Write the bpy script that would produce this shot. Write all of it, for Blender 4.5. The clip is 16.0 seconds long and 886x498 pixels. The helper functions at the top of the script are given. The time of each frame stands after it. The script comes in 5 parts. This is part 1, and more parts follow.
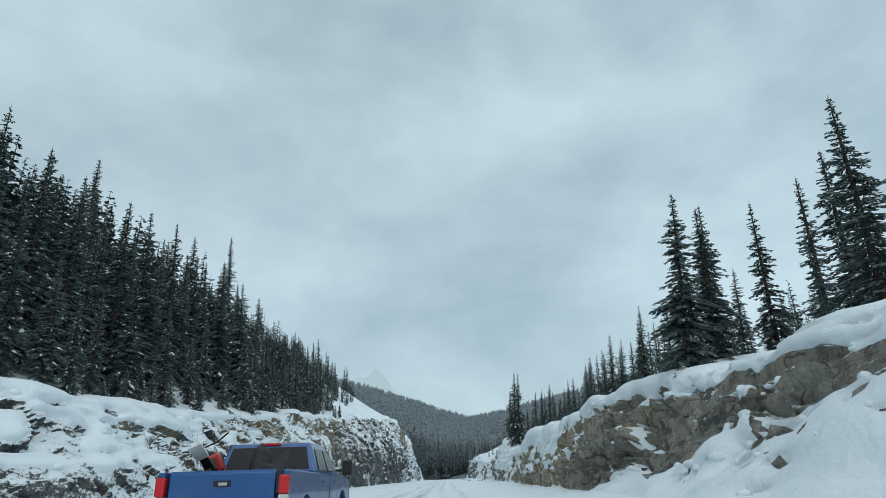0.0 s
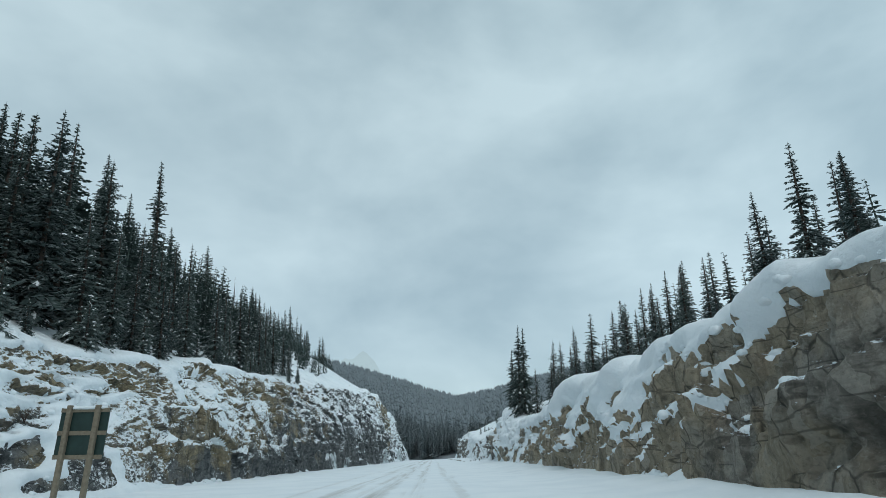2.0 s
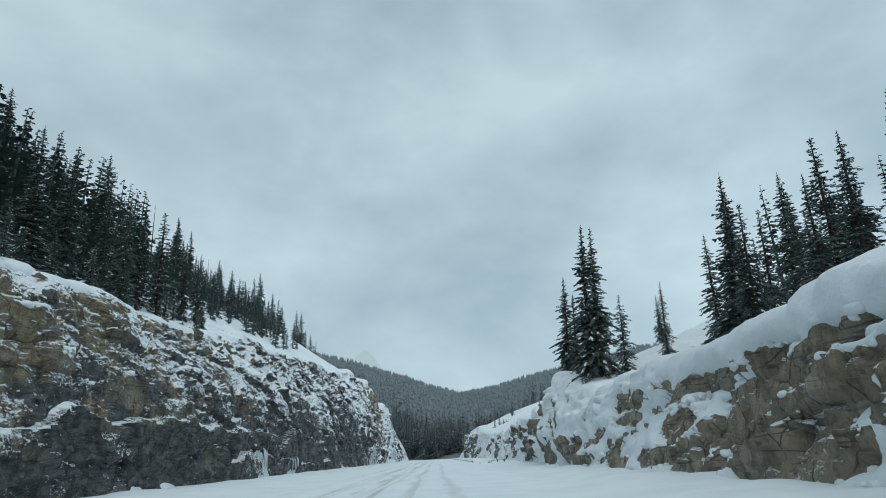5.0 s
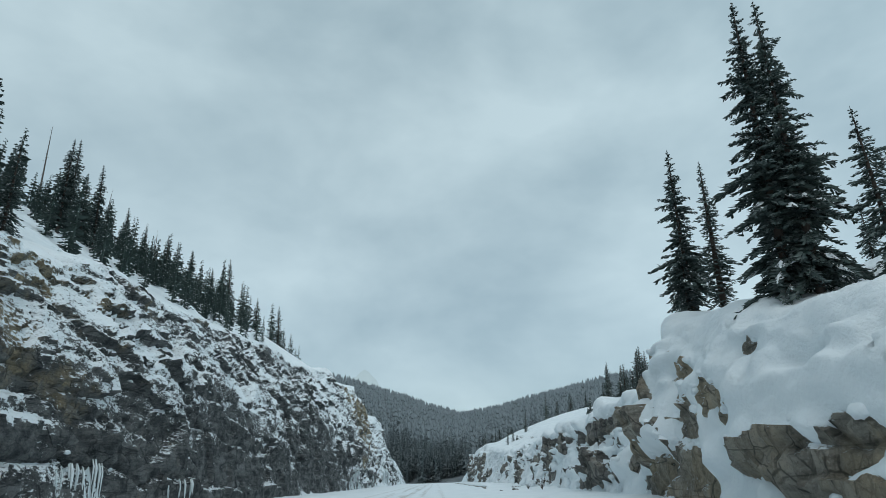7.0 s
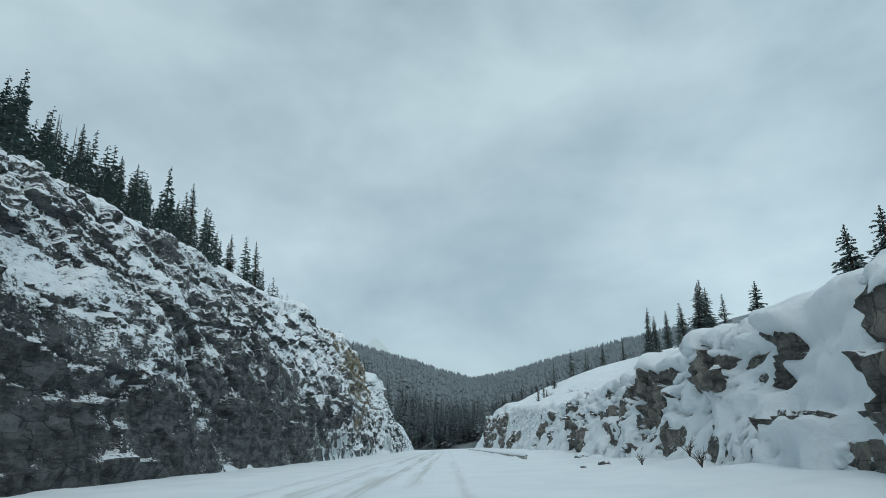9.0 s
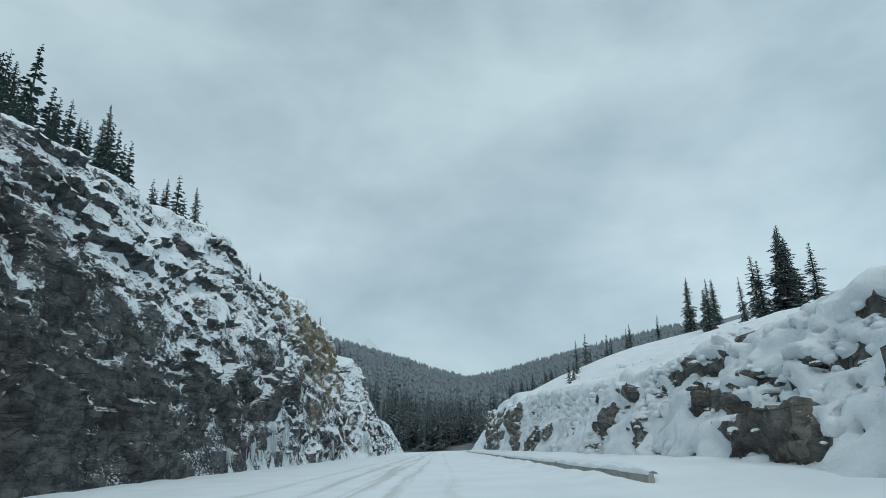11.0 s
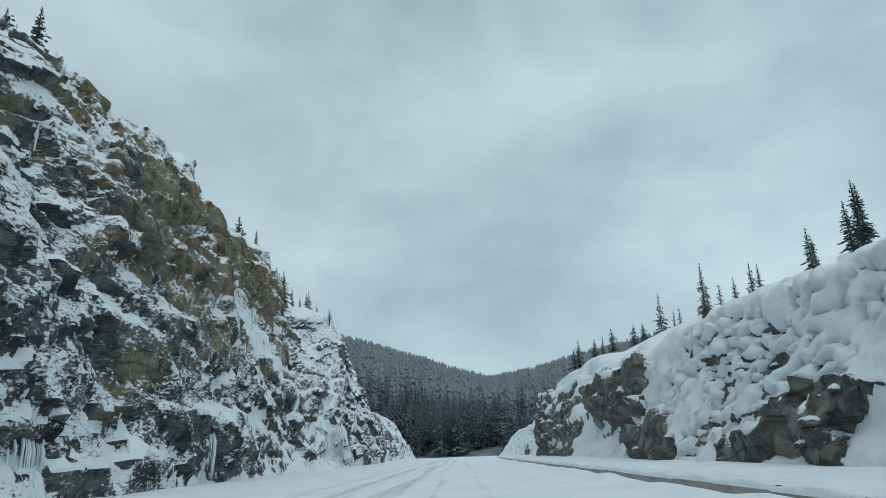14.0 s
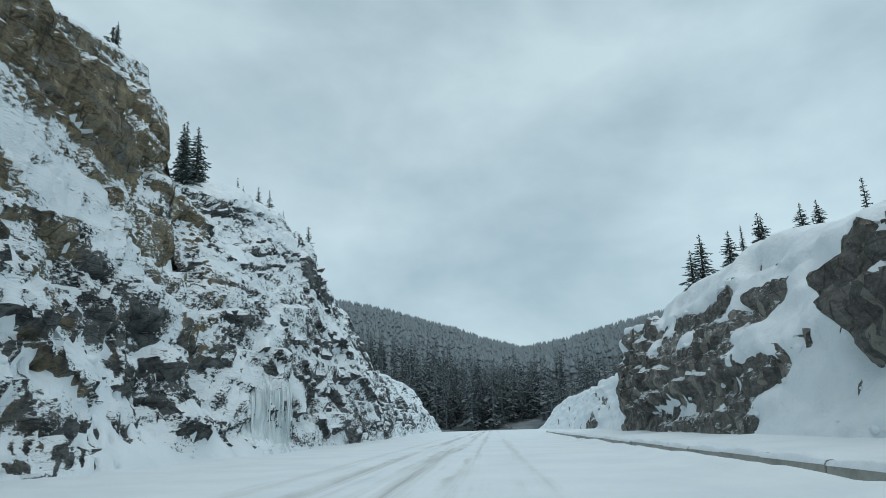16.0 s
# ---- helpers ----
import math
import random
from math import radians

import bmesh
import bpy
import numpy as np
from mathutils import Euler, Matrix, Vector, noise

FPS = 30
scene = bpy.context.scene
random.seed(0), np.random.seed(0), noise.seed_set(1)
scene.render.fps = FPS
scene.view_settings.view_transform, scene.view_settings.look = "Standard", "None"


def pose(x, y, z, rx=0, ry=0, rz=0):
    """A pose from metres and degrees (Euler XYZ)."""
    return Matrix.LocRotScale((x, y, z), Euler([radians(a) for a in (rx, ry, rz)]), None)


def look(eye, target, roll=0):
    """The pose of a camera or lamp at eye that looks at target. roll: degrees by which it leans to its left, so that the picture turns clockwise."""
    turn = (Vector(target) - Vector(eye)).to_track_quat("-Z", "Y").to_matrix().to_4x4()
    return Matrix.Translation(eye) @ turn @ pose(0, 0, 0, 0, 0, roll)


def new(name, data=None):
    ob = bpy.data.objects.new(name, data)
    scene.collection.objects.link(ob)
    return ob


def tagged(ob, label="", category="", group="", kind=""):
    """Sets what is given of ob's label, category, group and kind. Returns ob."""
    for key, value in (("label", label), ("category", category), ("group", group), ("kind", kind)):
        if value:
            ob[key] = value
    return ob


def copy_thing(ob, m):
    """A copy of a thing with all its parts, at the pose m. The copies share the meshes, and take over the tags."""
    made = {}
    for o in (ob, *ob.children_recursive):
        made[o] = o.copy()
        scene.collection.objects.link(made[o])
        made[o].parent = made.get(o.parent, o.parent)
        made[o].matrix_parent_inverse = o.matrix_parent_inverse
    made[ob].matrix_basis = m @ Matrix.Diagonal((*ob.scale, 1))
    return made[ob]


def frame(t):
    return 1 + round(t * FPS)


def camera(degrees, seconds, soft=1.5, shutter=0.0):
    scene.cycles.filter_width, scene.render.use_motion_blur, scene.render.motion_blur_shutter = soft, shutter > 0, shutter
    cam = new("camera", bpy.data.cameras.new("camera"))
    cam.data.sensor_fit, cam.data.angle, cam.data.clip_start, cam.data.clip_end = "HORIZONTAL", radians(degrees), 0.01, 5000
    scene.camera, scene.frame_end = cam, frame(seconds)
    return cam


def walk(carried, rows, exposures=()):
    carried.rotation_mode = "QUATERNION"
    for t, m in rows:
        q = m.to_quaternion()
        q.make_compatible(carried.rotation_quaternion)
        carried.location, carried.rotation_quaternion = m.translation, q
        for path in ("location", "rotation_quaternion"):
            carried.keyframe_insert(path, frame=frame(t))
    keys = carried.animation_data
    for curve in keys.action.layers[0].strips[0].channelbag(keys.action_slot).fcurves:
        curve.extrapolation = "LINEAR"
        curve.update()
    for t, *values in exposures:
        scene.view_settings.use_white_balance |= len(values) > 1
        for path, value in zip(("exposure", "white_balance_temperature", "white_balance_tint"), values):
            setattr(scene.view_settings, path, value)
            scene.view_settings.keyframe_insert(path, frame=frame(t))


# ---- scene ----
# the camera: carried in a car along the right-hand lane
cam = camera(74.24, 16.0, soft=0.8)
PATH = [  # seconds, place in metres, turn in degrees
    (0, 0, 0, 1.318, 111.326, 1.564, 0.268),
    (0.5, 0.079, 7.063, 1.319, 111.204, 1.333, 0.007),
    (1, 0.155, 14.098, 1.317, 110.688, 1.373, -0.485),
    (1.5, 0.217, 21.207, 1.309, 110.01, 1.837, -0.813),
    (2, 0.259, 28.323, 1.301, 109.557, 2.027, -0.893),
    (2.5, 0.288, 35.504, 1.294, 109.348, 2.196, -0.755),
    (3, 0.315, 42.819, 1.287, 109.276, 2.286, -0.639),
    (3.5, 0.342, 50.271, 1.284, 109.247, 2.326, -0.551),
    (4, 0.389, 57.748, 1.282, 109.208, 2.257, -0.439),
    (6.5, 0.73, 95.386, 1.272, 111.081, 1.936, -0.988),
    (7, 0.758, 103.133, 1.276, 111.554, 1.594, -0.621),
    (7.5, 0.764, 110.966, 1.288, 111.281, 1.659, -0.154),
    (8, 0.772, 118.918, 1.3, 110.076, 1.803, 0.184),
    (8.5, 0.789, 126.922, 1.311, 109.001, 1.986, 0.392),
    (9, 0.82, 134.837, 1.309, 108.64, 1.855, 0.433),
    (11.5, 0.92, 174.944, 1.29, 108.885, 1.882, -0.286),
    (12, 0.894, 183.199, 1.293, 109.044, 1.58, -0.168),
    (12.5, 0.829, 191.597, 1.298, 109.231, 1.397, 0.118),
    (13, 0.74, 200, 1.3, 109.394, 1.34, 0.373),
    (13.5, 0.648, 208.491, 1.3, 109.482, 1.548, 0.834),
    (14, 0.568, 216.98, 1.298, 109.27, 1.969, 1.673),
    (14.5, 0.499, 225.428, 1.296, 108.575, 1.899, 2.782),
    (15, 0.431, 233.632, 1.294, 107.802, 1.621, 3.833),
    (15.5, 0.355, 241.802, 1.298, 107.235, 1.672, 4.555),
    (16, 0.277, 250.001, 1.311, 106.941, 1.775, 4.747),
]
walk(cam, [(t, pose(x, y, z, rx, ry, rz)) for t, x, y, z, rx, ry, rz in PATH], [(0, 0.0), (2, -0.02), (4, -0.05), (7, -0.08), (9, -0.09), (14.5, -0.09), (15.5, -0.02), (16, 0.0)])

# ---------------------------------------------------------------- sky and light
world = bpy.data.worlds.new("overcast_sky")
scene.world = world
world.use_nodes = True
wn, wl = world.node_tree.nodes, world.node_tree.links
wn.clear()
w_out = wn.new("ShaderNodeOutputWorld")
w_sky = wn.new("ShaderNodeTexSky")
w_sky.sky_type = "NISHITA"
w_sky.sun_disc = False
w_sky.sun_elevation, w_sky.sun_rotation = radians(50), radians(170)
w_bg = wn.new("ShaderNodeBackground")
w_bg.inputs["Strength"].default_value = 0.02
wl.new(w_sky.outputs[0], w_bg.inputs[0])
w_co = wn.new("ShaderNodeTexCoord")
w_map = wn.new("ShaderNodeMapping")
w_map.inputs["Location"].default_value = (0.37, 0.0, 0.12)
w_map.inputs["Scale"].default_value = (1.0, 1.0, 1.7)
wl.new(w_co.outputs["Generated"], w_map.inputs[0])
w_noise = wn.new("ShaderNodeTexNoise")
w_noise.inputs["Scale"].default_value = 2.6
w_noise.inputs["Detail"].default_value = 5.0
w_noise.inputs["Roughness"].default_value = 0.5
w_noise.inputs["Distortion"].default_value = 0.12
wl.new(w_map.outputs[0], w_noise.inputs["Vector"])
w_ramp = wn.new("ShaderNodeValToRGB")
w_ramp.color_ramp.elements[0].position = 0.38
w_ramp.color_ramp.elements[0].color = (0.336, 0.456, 0.506, 1)
w_ramp.color_ramp.elements[1].position = 0.66
w_ramp.color_ramp.elements[1].color = (0.528, 0.668, 0.712, 1)
wl.new(w_noise.outputs[0], w_ramp.inputs[0])
w_cloud = wn.new("ShaderNodeBackground")
wl.new(w_ramp.outputs[0], w_cloud.inputs[0])
w_dir = wn.new("ShaderNodeSeparateXYZ")
wl.new(w_co.outputs["Generated"], w_dir.inputs[0])
w_east = wn.new("ShaderNodeMapRange")
w_east.interpolation_type = "SMOOTHSTEP"
for w_i, w_v in ((1, -0.1), (2, 0.75), (3, 0.97), (4, 1.12)):
    w_east.inputs[w_i].default_value = w_v
wl.new(w_dir.outputs[0], w_east.inputs[0])
wl.new(w_east.outputs[0], w_cloud.inputs["Strength"])
w_add = wn.new("ShaderNodeAddShader")
wl.new(w_bg.outputs[0], w_add.inputs[0])
wl.new(w_cloud.outputs[0], w_add.inputs[1])
wl.new(w_add.outputs[0], w_out.inputs[0])

sun = new("sun", bpy.data.lights.new("sun", "SUN"))
sun.data.energy, sun.data.angle, sun.data.color = 0.80, radians(60), (1.0, 0.97, 0.92)
sun.matrix_world = look((12, -70, 85), (0, 0, 0))


# ---------------------------------------------------------------- materials
class Nodes:
    """A material under construction."""

    def __init__(self, name):
        self.mat = bpy.data.materials.new(name)
        self.mat.use_nodes = True
        self.n, self.l = self.mat.node_tree.nodes, self.mat.node_tree.links
        self.bsdf = self.n["Principled BSDF"]
        self.co = None

    def link(self, a, b):
        self.l.new(a, b)

    def add(self, kind, **values):
        node = self.n.new("ShaderNode" + kind)
        for k, v in values.items():
            node.inputs[k].default_value = v
        return node

    def coords(self, scale=(1, 1, 1), local=True):
        if self.co is None:
            self.co = self.add("TexCoord")
        m = self.add("Mapping")
        m.inputs["Scale"].default_value = scale
        self.link(self.co.outputs["Object"], m.inputs[0])
        return m.outputs[0]

    def noise(self, scale, detail=4.0, rough=0.55, stretch=(1, 1, 1), distort=0.0):
        t = self.add("TexNoise", Scale=scale, Detail=detail, Roughness=rough, Distortion=distort)
        self.link(self.coords(stretch), t.inputs["Vector"])
        return t.outputs[0]

    def ramp(self, value, stops):
        r = self.add("ValToRGB")
        e = r.color_ramp.elements
        while len(e) < len(stops):
            e.new(0.5)
        for i, (p, c) in enumerate(stops):
            e[i].position = p
            e[i].color = (*c, 1) if len(c) == 3 else c
        self.link(value, r.inputs[0])
        return r.outputs[0]

    def step(self, value, lo, hi):
        m = self.add("MapRange")
        m.interpolation_type = "SMOOTHSTEP"
        m.inputs[1].default_value, m.inputs[2].default_value = lo, hi
        self.link(value, m.inputs[0])
        return m.outputs[0]

    def math(self, op, a, b=None):
        m = self.add("Math")
        m.operation = op
        for i, v in enumerate((a, b)):
            if v is None:
                continue
            if isinstance(v, (int, float)):
                m.inputs[i].default_value = v
            else:
                self.link(v, m.inputs[i])
        return m.outputs[0]

    def mix(self, fac, a, b):
        m = self.add("Mix")
        m.data_type = "RGBA"
        for i, v in ((0, fac), (6, a), (7, b)):
            if isinstance(v, (int, float)):
                m.inputs[i].default_value = v
            elif isinstance(v, tuple):
                m.inputs[i].default_value = (*v, 1)
            else:
                self.link(v, m.inputs[i])
        return m.outputs[2]

    def attr(self, name):
        a = self.add("Attribute")
        a.attribute_name = name
        return a.outputs["Fac"]

    def normal_z(self):
        g = self.add("NewGeometry")
        s = self.add("SeparateXYZ")
        self.link(g.outputs["Normal"], s.inputs[0])
        return s.outputs[2]

    def place_xyz(self):
        g = self.add("NewGeometry")
        s = self.add("SeparateXYZ")
        self.link(g.outputs["Position"], s.inputs[0])
        return s.outputs

    def bump(self, height, strength=0.5, distance=0.05):
        b = self.add("Bump", Strength=strength, Distance=distance)
        self.link(height, b.inputs["Height"])
        self.link(b.outputs[0], self.bsdf.inputs["Normal"])

    def done(self, colour, rough=0.8, metal=0.0, spec=0.3):
        for socket, v in (("Base Color", colour), ("Roughness", rough), ("Metallic", metal), ("Specular IOR Level", spec)):
            if isinstance(v, tuple):
                self.bsdf.inputs[socket].default_value = (*v, 1)
            elif isinstance(v, (int, float)):
                self.bsdf.inputs[socket].default_value = v
            else:
                self.link(v, self.bsdf.inputs[socket])
        return self.mat


SNOW_A, SNOW_B = (0.80, 0.855, 0.885), (0.73, 0.795, 0.835)


def snow_material():
    k = Nodes("snow")
    soft, fine = k.noise(0.5, 3), k.noise(7.0, 5, 0.6)
    colour = k.mix(k.step(soft, 0.35, 0.7), SNOW_A, SNOW_B)
    k.bump(k.math("ADD", k.math("MULTIPLY", k.noise(1.9, 6, 0.6), 1.8), k.math("MULTIPLY", fine, 0.2)), 0.5, 0.2)
    return k.done(colour, 0.75, spec=0.2)


def rock_material(name, dark, light, warm, dust_lo, dust_hi, grey=None, net=0.7, joints=(0.7, 0.7, 1.5), darkening=1.0):
    """Bedded rock with ochre patches, streaks and powder snow on whatever faces up."""
    k = Nodes(name)
    big, mid, fine = k.noise(0.28, 5, 0.6), k.noise(1.3, 6, 0.65, (1, 1, 1.6)), k.noise(9.0, 5, 0.7)
    streak = k.noise(1.1, 5, 0.6, (1.6, 1.6, 0.16), 0.6)
    bed = k.noise(0.8, 4, 0.6, (0.25, 0.25, 3.2), 0.3)
    colour = k.mix(k.step(mid, 0.32, 0.68), dark, light)
    if grey:
        colour = k.mix(k.step(k.attr("ochre"), 0.25, 0.5), k.mix(k.step(mid, 0.32, 0.68), tuple(0.3 * v for v in grey), grey), colour)
    colour = k.mix(k.math("MULTIPLY", k.step(bed, 0.45, 0.62), 0.5 * darkening), colour, tuple(0.55 * v for v in dark))
    ochre = k.math("ADD", k.attr("ochre"), k.math("MULTIPLY", k.math("SUBTRACT", big, 0.5), 1.7))
    colour = k.mix(k.math("MULTIPLY", k.step(ochre, 0.42, 0.72), 0.9), colour, k.mix(k.step(streak, 0.3, 0.7), warm, tuple(0.55 * v for v in warm)))
    colour = k.mix(k.math("MULTIPLY", k.step(streak, 0.52, 0.72), 0.6 * darkening), colour, tuple(0.45 * v for v in dark))
    colour = k.mix(k.math("MULTIPLY", k.step(fine, 0.5, 0.75), 0.35), colour, tuple(1.5 * v for v in light))
    joint = k.add("TexVoronoi", Scale=0.75)
    joint.feature = "DISTANCE_TO_EDGE"
    bend = k.add("VectorMath")
    bend.operation = "ADD"
    warp = k.add("TexNoise", Scale=0.9, Detail=4.0)
    k.link(k.coords((1, 1, 1)), warp.inputs["Vector"])
    k.link(k.coords(joints), bend.inputs[0])
    slight = k.add("VectorMath")
    slight.operation = "SCALE"
    slight.inputs["Scale"].default_value = 0.4
    k.link(warp.outputs[1], slight.inputs[0])
    k.link(slight.outputs[0], bend.inputs[1])
    k.link(bend.outputs[0], joint.inputs["Vector"])
    block = k.add("TexVoronoi", Scale=1.5)
    k.link(bend.outputs[0], block.inputs["Vector"])
    tone = k.add("SeparateXYZ")
    k.link(block.outputs["Color"], tone.inputs[0])
    colour = k.mix(k.math("MULTIPLY", tone.outputs[0], 0.38 * darkening), colour, tuple(0.6 * v for v in dark))
    colour = k.mix(k.math("MULTIPLY", k.step(tone.outputs[1], 0.6, 1.0), 0.45), colour, tuple(1.25 * v for v in light))
    # fine dark flecks, painted in as the shade of small hollows
    speck = k.noise(5.5, 9, 0.78, (1, 1, 1.5), 0.4)
    colour = k.mix(k.math("MULTIPLY", k.math("SUBTRACT", 1.0, k.step(speck, 0.34, 0.50)), 0.3 + 0.25 * darkening), colour, tuple(0.35 * v for v in dark))
    crack = k.math("SUBTRACT", 1.0, k.step(joint.outputs["Distance"], 0.004, 0.035))
    crack = k.math("MULTIPLY", crack, k.step(k.noise(0.9, 3), 0.42, 0.58))
    fine_joint = k.add("TexVoronoi", Scale=2.1)
    fine_joint.feature = "DISTANCE_TO_EDGE"
    k.link(bend.outputs[0], fine_joint.inputs["Vector"])
    split = k.math("MULTIPLY", k.math("SUBTRACT", 1.0, k.step(fine_joint.outputs["Distance"], 0.01, 0.07)), k.step(k.noise(0.6, 3), 0.48, 0.6))
    crack = k.math("MAXIMUM", crack, k.math("MULTIPLY", split, net))
    seam = k.noise(0.55, 3, 0.5, (0.16, 0.16, 1.5), 0.3)
    seam = k.math("SUBTRACT", 1.0, k.step(k.math("ABSOLUTE", k.math("SUBTRACT", seam, 0.5)), 0.002, 0.014))
    seam = k.math("MULTIPLY", seam, k.step(k.noise(0.8, 4), 0.40, 0.55))
    crack = k.math("MAXIMUM", crack, k.math("MULTIPLY", seam, 0.85))
    colour = k.mix(k.math("MULTIPLY", crack, 0.4 + 0.6 * net), colour, tuple(0.25 * v for v in dark))
    ridged = k.add("TexNoise", Scale=1.5, Detail=7.0, Roughness=0.6)
    ridged.noise_type = "RIDGED_MULTIFRACTAL"
    k.link(k.coords((0.8, 0.8, 1.5)), ridged.inputs["Vector"])
    relief = k.math("ADD", k.math("MULTIPLY", ridged.outputs[0], 0.30), k.math("MULTIPLY", k.noise(2.0, 10, 0.72, (0.8, 0.8, 1.6)), 1.5))
    relief = k.math("SUBTRACT", relief, k.math("MULTIPLY", crack, 0.3))
    chip = k.add("Bump", Strength=1.0, Distance=0.7)
    k.link(relief, chip.inputs["Height"])
    facing = k.add("SeparateXYZ")
    k.link(chip.outputs[0], facing.inputs[0])
    lie = k.math("ADD", k.math("MULTIPLY", facing.outputs[2], 0.75), k.math("MULTIPLY", k.math("SUBTRACT", k.noise(0.45, 5, 0.6, (0.8, 0.8, 1.3)), 0.5), 1.1))
    lie = k.math("ADD", lie, k.math("MULTIPLY", k.math("SUBTRACT", k.noise(4.4, 9, 0.76, (0.75, 0.75, 1.5), 0.5), 0.5), 3.2))
    lie = k.math("ADD", lie, k.attr("dust"))
    cover = k.step(lie, dust_lo, dust_hi)
    colour = k.mix(cover, colour, SNOW_A)
    k.bump(k.math("ADD", k.math("MULTIPLY", relief, k.math("SUBTRACT", 1.0, k.math("MULTIPLY", cover, 0.8))), k.math("MULTIPLY", cover, 0.15)), 1.0, 0.40)
    return k.done(colour, 0.85, spec=0.25)


def road_material():
    """Packed snow, with brown slush in the wheel tracks."""
    k = Nodes("packed_snow")
    x, y, z = k.place_xyz()
    long = k.noise(1.0, 5, 0.6, (1.5, 0.03, 1), 0.4)
    fray = k.noise(0.7, 4, 0.6, (1.0, 0.25, 1))
    xs = k.math("ADD", x, k.math("MULTIPLY", k.math("SUBTRACT", fray, 0.5), 1.4))
    track = 0.0
    for mid, half, depth in ((-3.9, 0.35, 0.75), (-2.2, 0.42, 1.0), (-0.6, 0.22, 0.65), (1.2, 0.22, 0.4), (-5.6, 0.25, 0.35)):
        d = k.math("ABSOLUTE", k.math("SUBTRACT", xs, mid))
        band = k.math("MULTIPLY", k.math("SUBTRACT", 1.0, k.step(d, half * 0.35, half * 2.0)), depth)
        track = k.math("MAXIMUM", track, band)
    slush = k.math("MULTIPLY", track, k.step(long, 0.38, 0.66))
    colour = k.mix(k.step(k.noise(0.35, 4), 0.35, 0.7), SNOW_A, SNOW_B)
    colour = k.mix(k.math("MULTIPLY", slush, 0.72), colour, (0.30, 0.285, 0.25))
    grit = k.step(k.noise(26.0, 2, 0.5), 0.71, 0.75)
    colour = k.mix(k.math("MULTIPLY", grit, k.math("MULTIPLY", track, 0.5)), colour, (0.14, 0.13, 0.12))
    k.bump(k.math("ADD", k.math("MULTIPLY", long, 0.8), k.math("MULTIPLY", k.noise(4.0, 5), 0.5)), 0.5, 0.07)
    return k.done(colour, 0.7, spec=0.25)


def needle_material(name, dark, light, frost, scale=0.35, amount=0.0):
    k = Nodes(name)
    info = k.add("ObjectInfo")
    tone = k.math("ADD", k.math("MULTIPLY", info.outputs["Random"], 0.45), k.math("MULTIPLY", k.noise(scale, 4), 0.6))
    colour = k.mix(k.step(tone, 0.2, 0.8), dark, light)
    if amount:
        lie = k.math("ADD", k.normal_z(), k.math("MULTIPLY", k.math("SUBTRACT", k.noise(scale * 4, 4), 0.5), 1.6))
        colour = k.mix(k.math("MULTIPLY", k.step(lie, 0.1, 0.75), amount), colour, frost)
    return k.done(colour, 0.75, spec=0.15)


def plain(name, colour, rough=0.6, metal=0.0, spec=0.4, vary=0.25, scale=3.0):
    k = Nodes(name)
    c = k.mix(k.step(k.noise(scale, 5, 0.65), 0.3, 0.75), colour, tuple(v * (1 - vary) for v in colour))
    k.bump(k.noise(scale * 9, 4), 0.15, 0.01)
    return k.done(c, rough, metal, spec)


SNOW = snow_material()
ROCK_W = rock_material("grey_cliff_rock", (0.062, 0.071, 0.075), (0.25, 0.262, 0.262), (0.56, 0.46, 0.29), 0.36, 0.42, None, 0.3)
ROCK_E = rock_material("brown_cliff_rock", (0.19, 0.178, 0.155), (0.54, 0.505, 0.44), (0.64, 0.54, 0.395), 0.56, 0.66, (0.33, 0.325, 0.31), 0.4, (1.1, 1.1, 0.7), 0.45)
ROAD = road_material()
NEEDLE = needle_material("spruce_needles", (0.036, 0.057, 0.055), (0.072, 0.102, 0.092), (0.7, 0.74, 0.78), 0.9, 0.12)
# the far woods: a little frost, and distance haze put into the needle colours
NEEDLE_FAR = needle_material("hazed_frosted_needles", (0.125, 0.155, 0.165), (0.165, 0.198, 0.208), (0.62, 0.68, 0.72), 0.12, 0.10)
NEEDLE_HILL = needle_material("hazed_frosted_forest", (0.135, 0.166, 0.182), (0.18, 0.217, 0.236), (0.62, 0.68, 0.72), 0.03, 0.06)
# snow between the hillside trees, with their shade darkened into its colour
FOREST_FLOOR = plain("shaded_forest_floor", (0.24, 0.275, 0.295), 0.9, vary=0.3, scale=0.2)
BARK = plain("spruce_bark", (0.075, 0.060, 0.050), 0.9)
DEAD = plain("dead_grey_wood", (0.13, 0.12, 0.11), 0.9)
CONCRETE = plain("weathered_concrete", (0.40, 0.395, 0.36), 0.85, vary=0.4, scale=1.5)
TIMBER = plain("weathered_timber", (0.22, 0.19, 0.14), 0.85, vary=0.4, scale=6)


def ice_material():
    k = Nodes("blue_white_ice")
    c = k.mix(k.step(k.noise(1.2, 5, 0.6, (3, 3, 0.5)), 0.35, 0.7), (0.68, 0.745, 0.765), (0.50, 0.58, 0.61))
    k.bump(k.noise(3.0, 4, 0.6, (3, 3, 0.4)), 0.5, 0.08)
    return k.done(c, 0.22, spec=0.5)


def paint_material():
    k = Nodes("blue_car_paint")
    dirt = k.noise(1.4, 6, 0.7)
    x, y, z = k.place_xyz()
    low = k.math("ADD", k.math("MULTIPLY", dirt, 1.3), k.math("MULTIPLY", z, -0.55))
    c = k.mix(k.math("MULTIPLY", k.step(low, -0.15, 0.6), 0.35), (0.008, 0.075, 0.24), (0.12, 0.18, 0.25))
    k.bsdf.inputs["Coat Weight"].default_value = 0.6
    return k.done(c, k.math("ADD", 0.28, k.math("MULTIPLY", k.step(low, -0.2, 0.6), 0.4)), 0.25, 0.5)


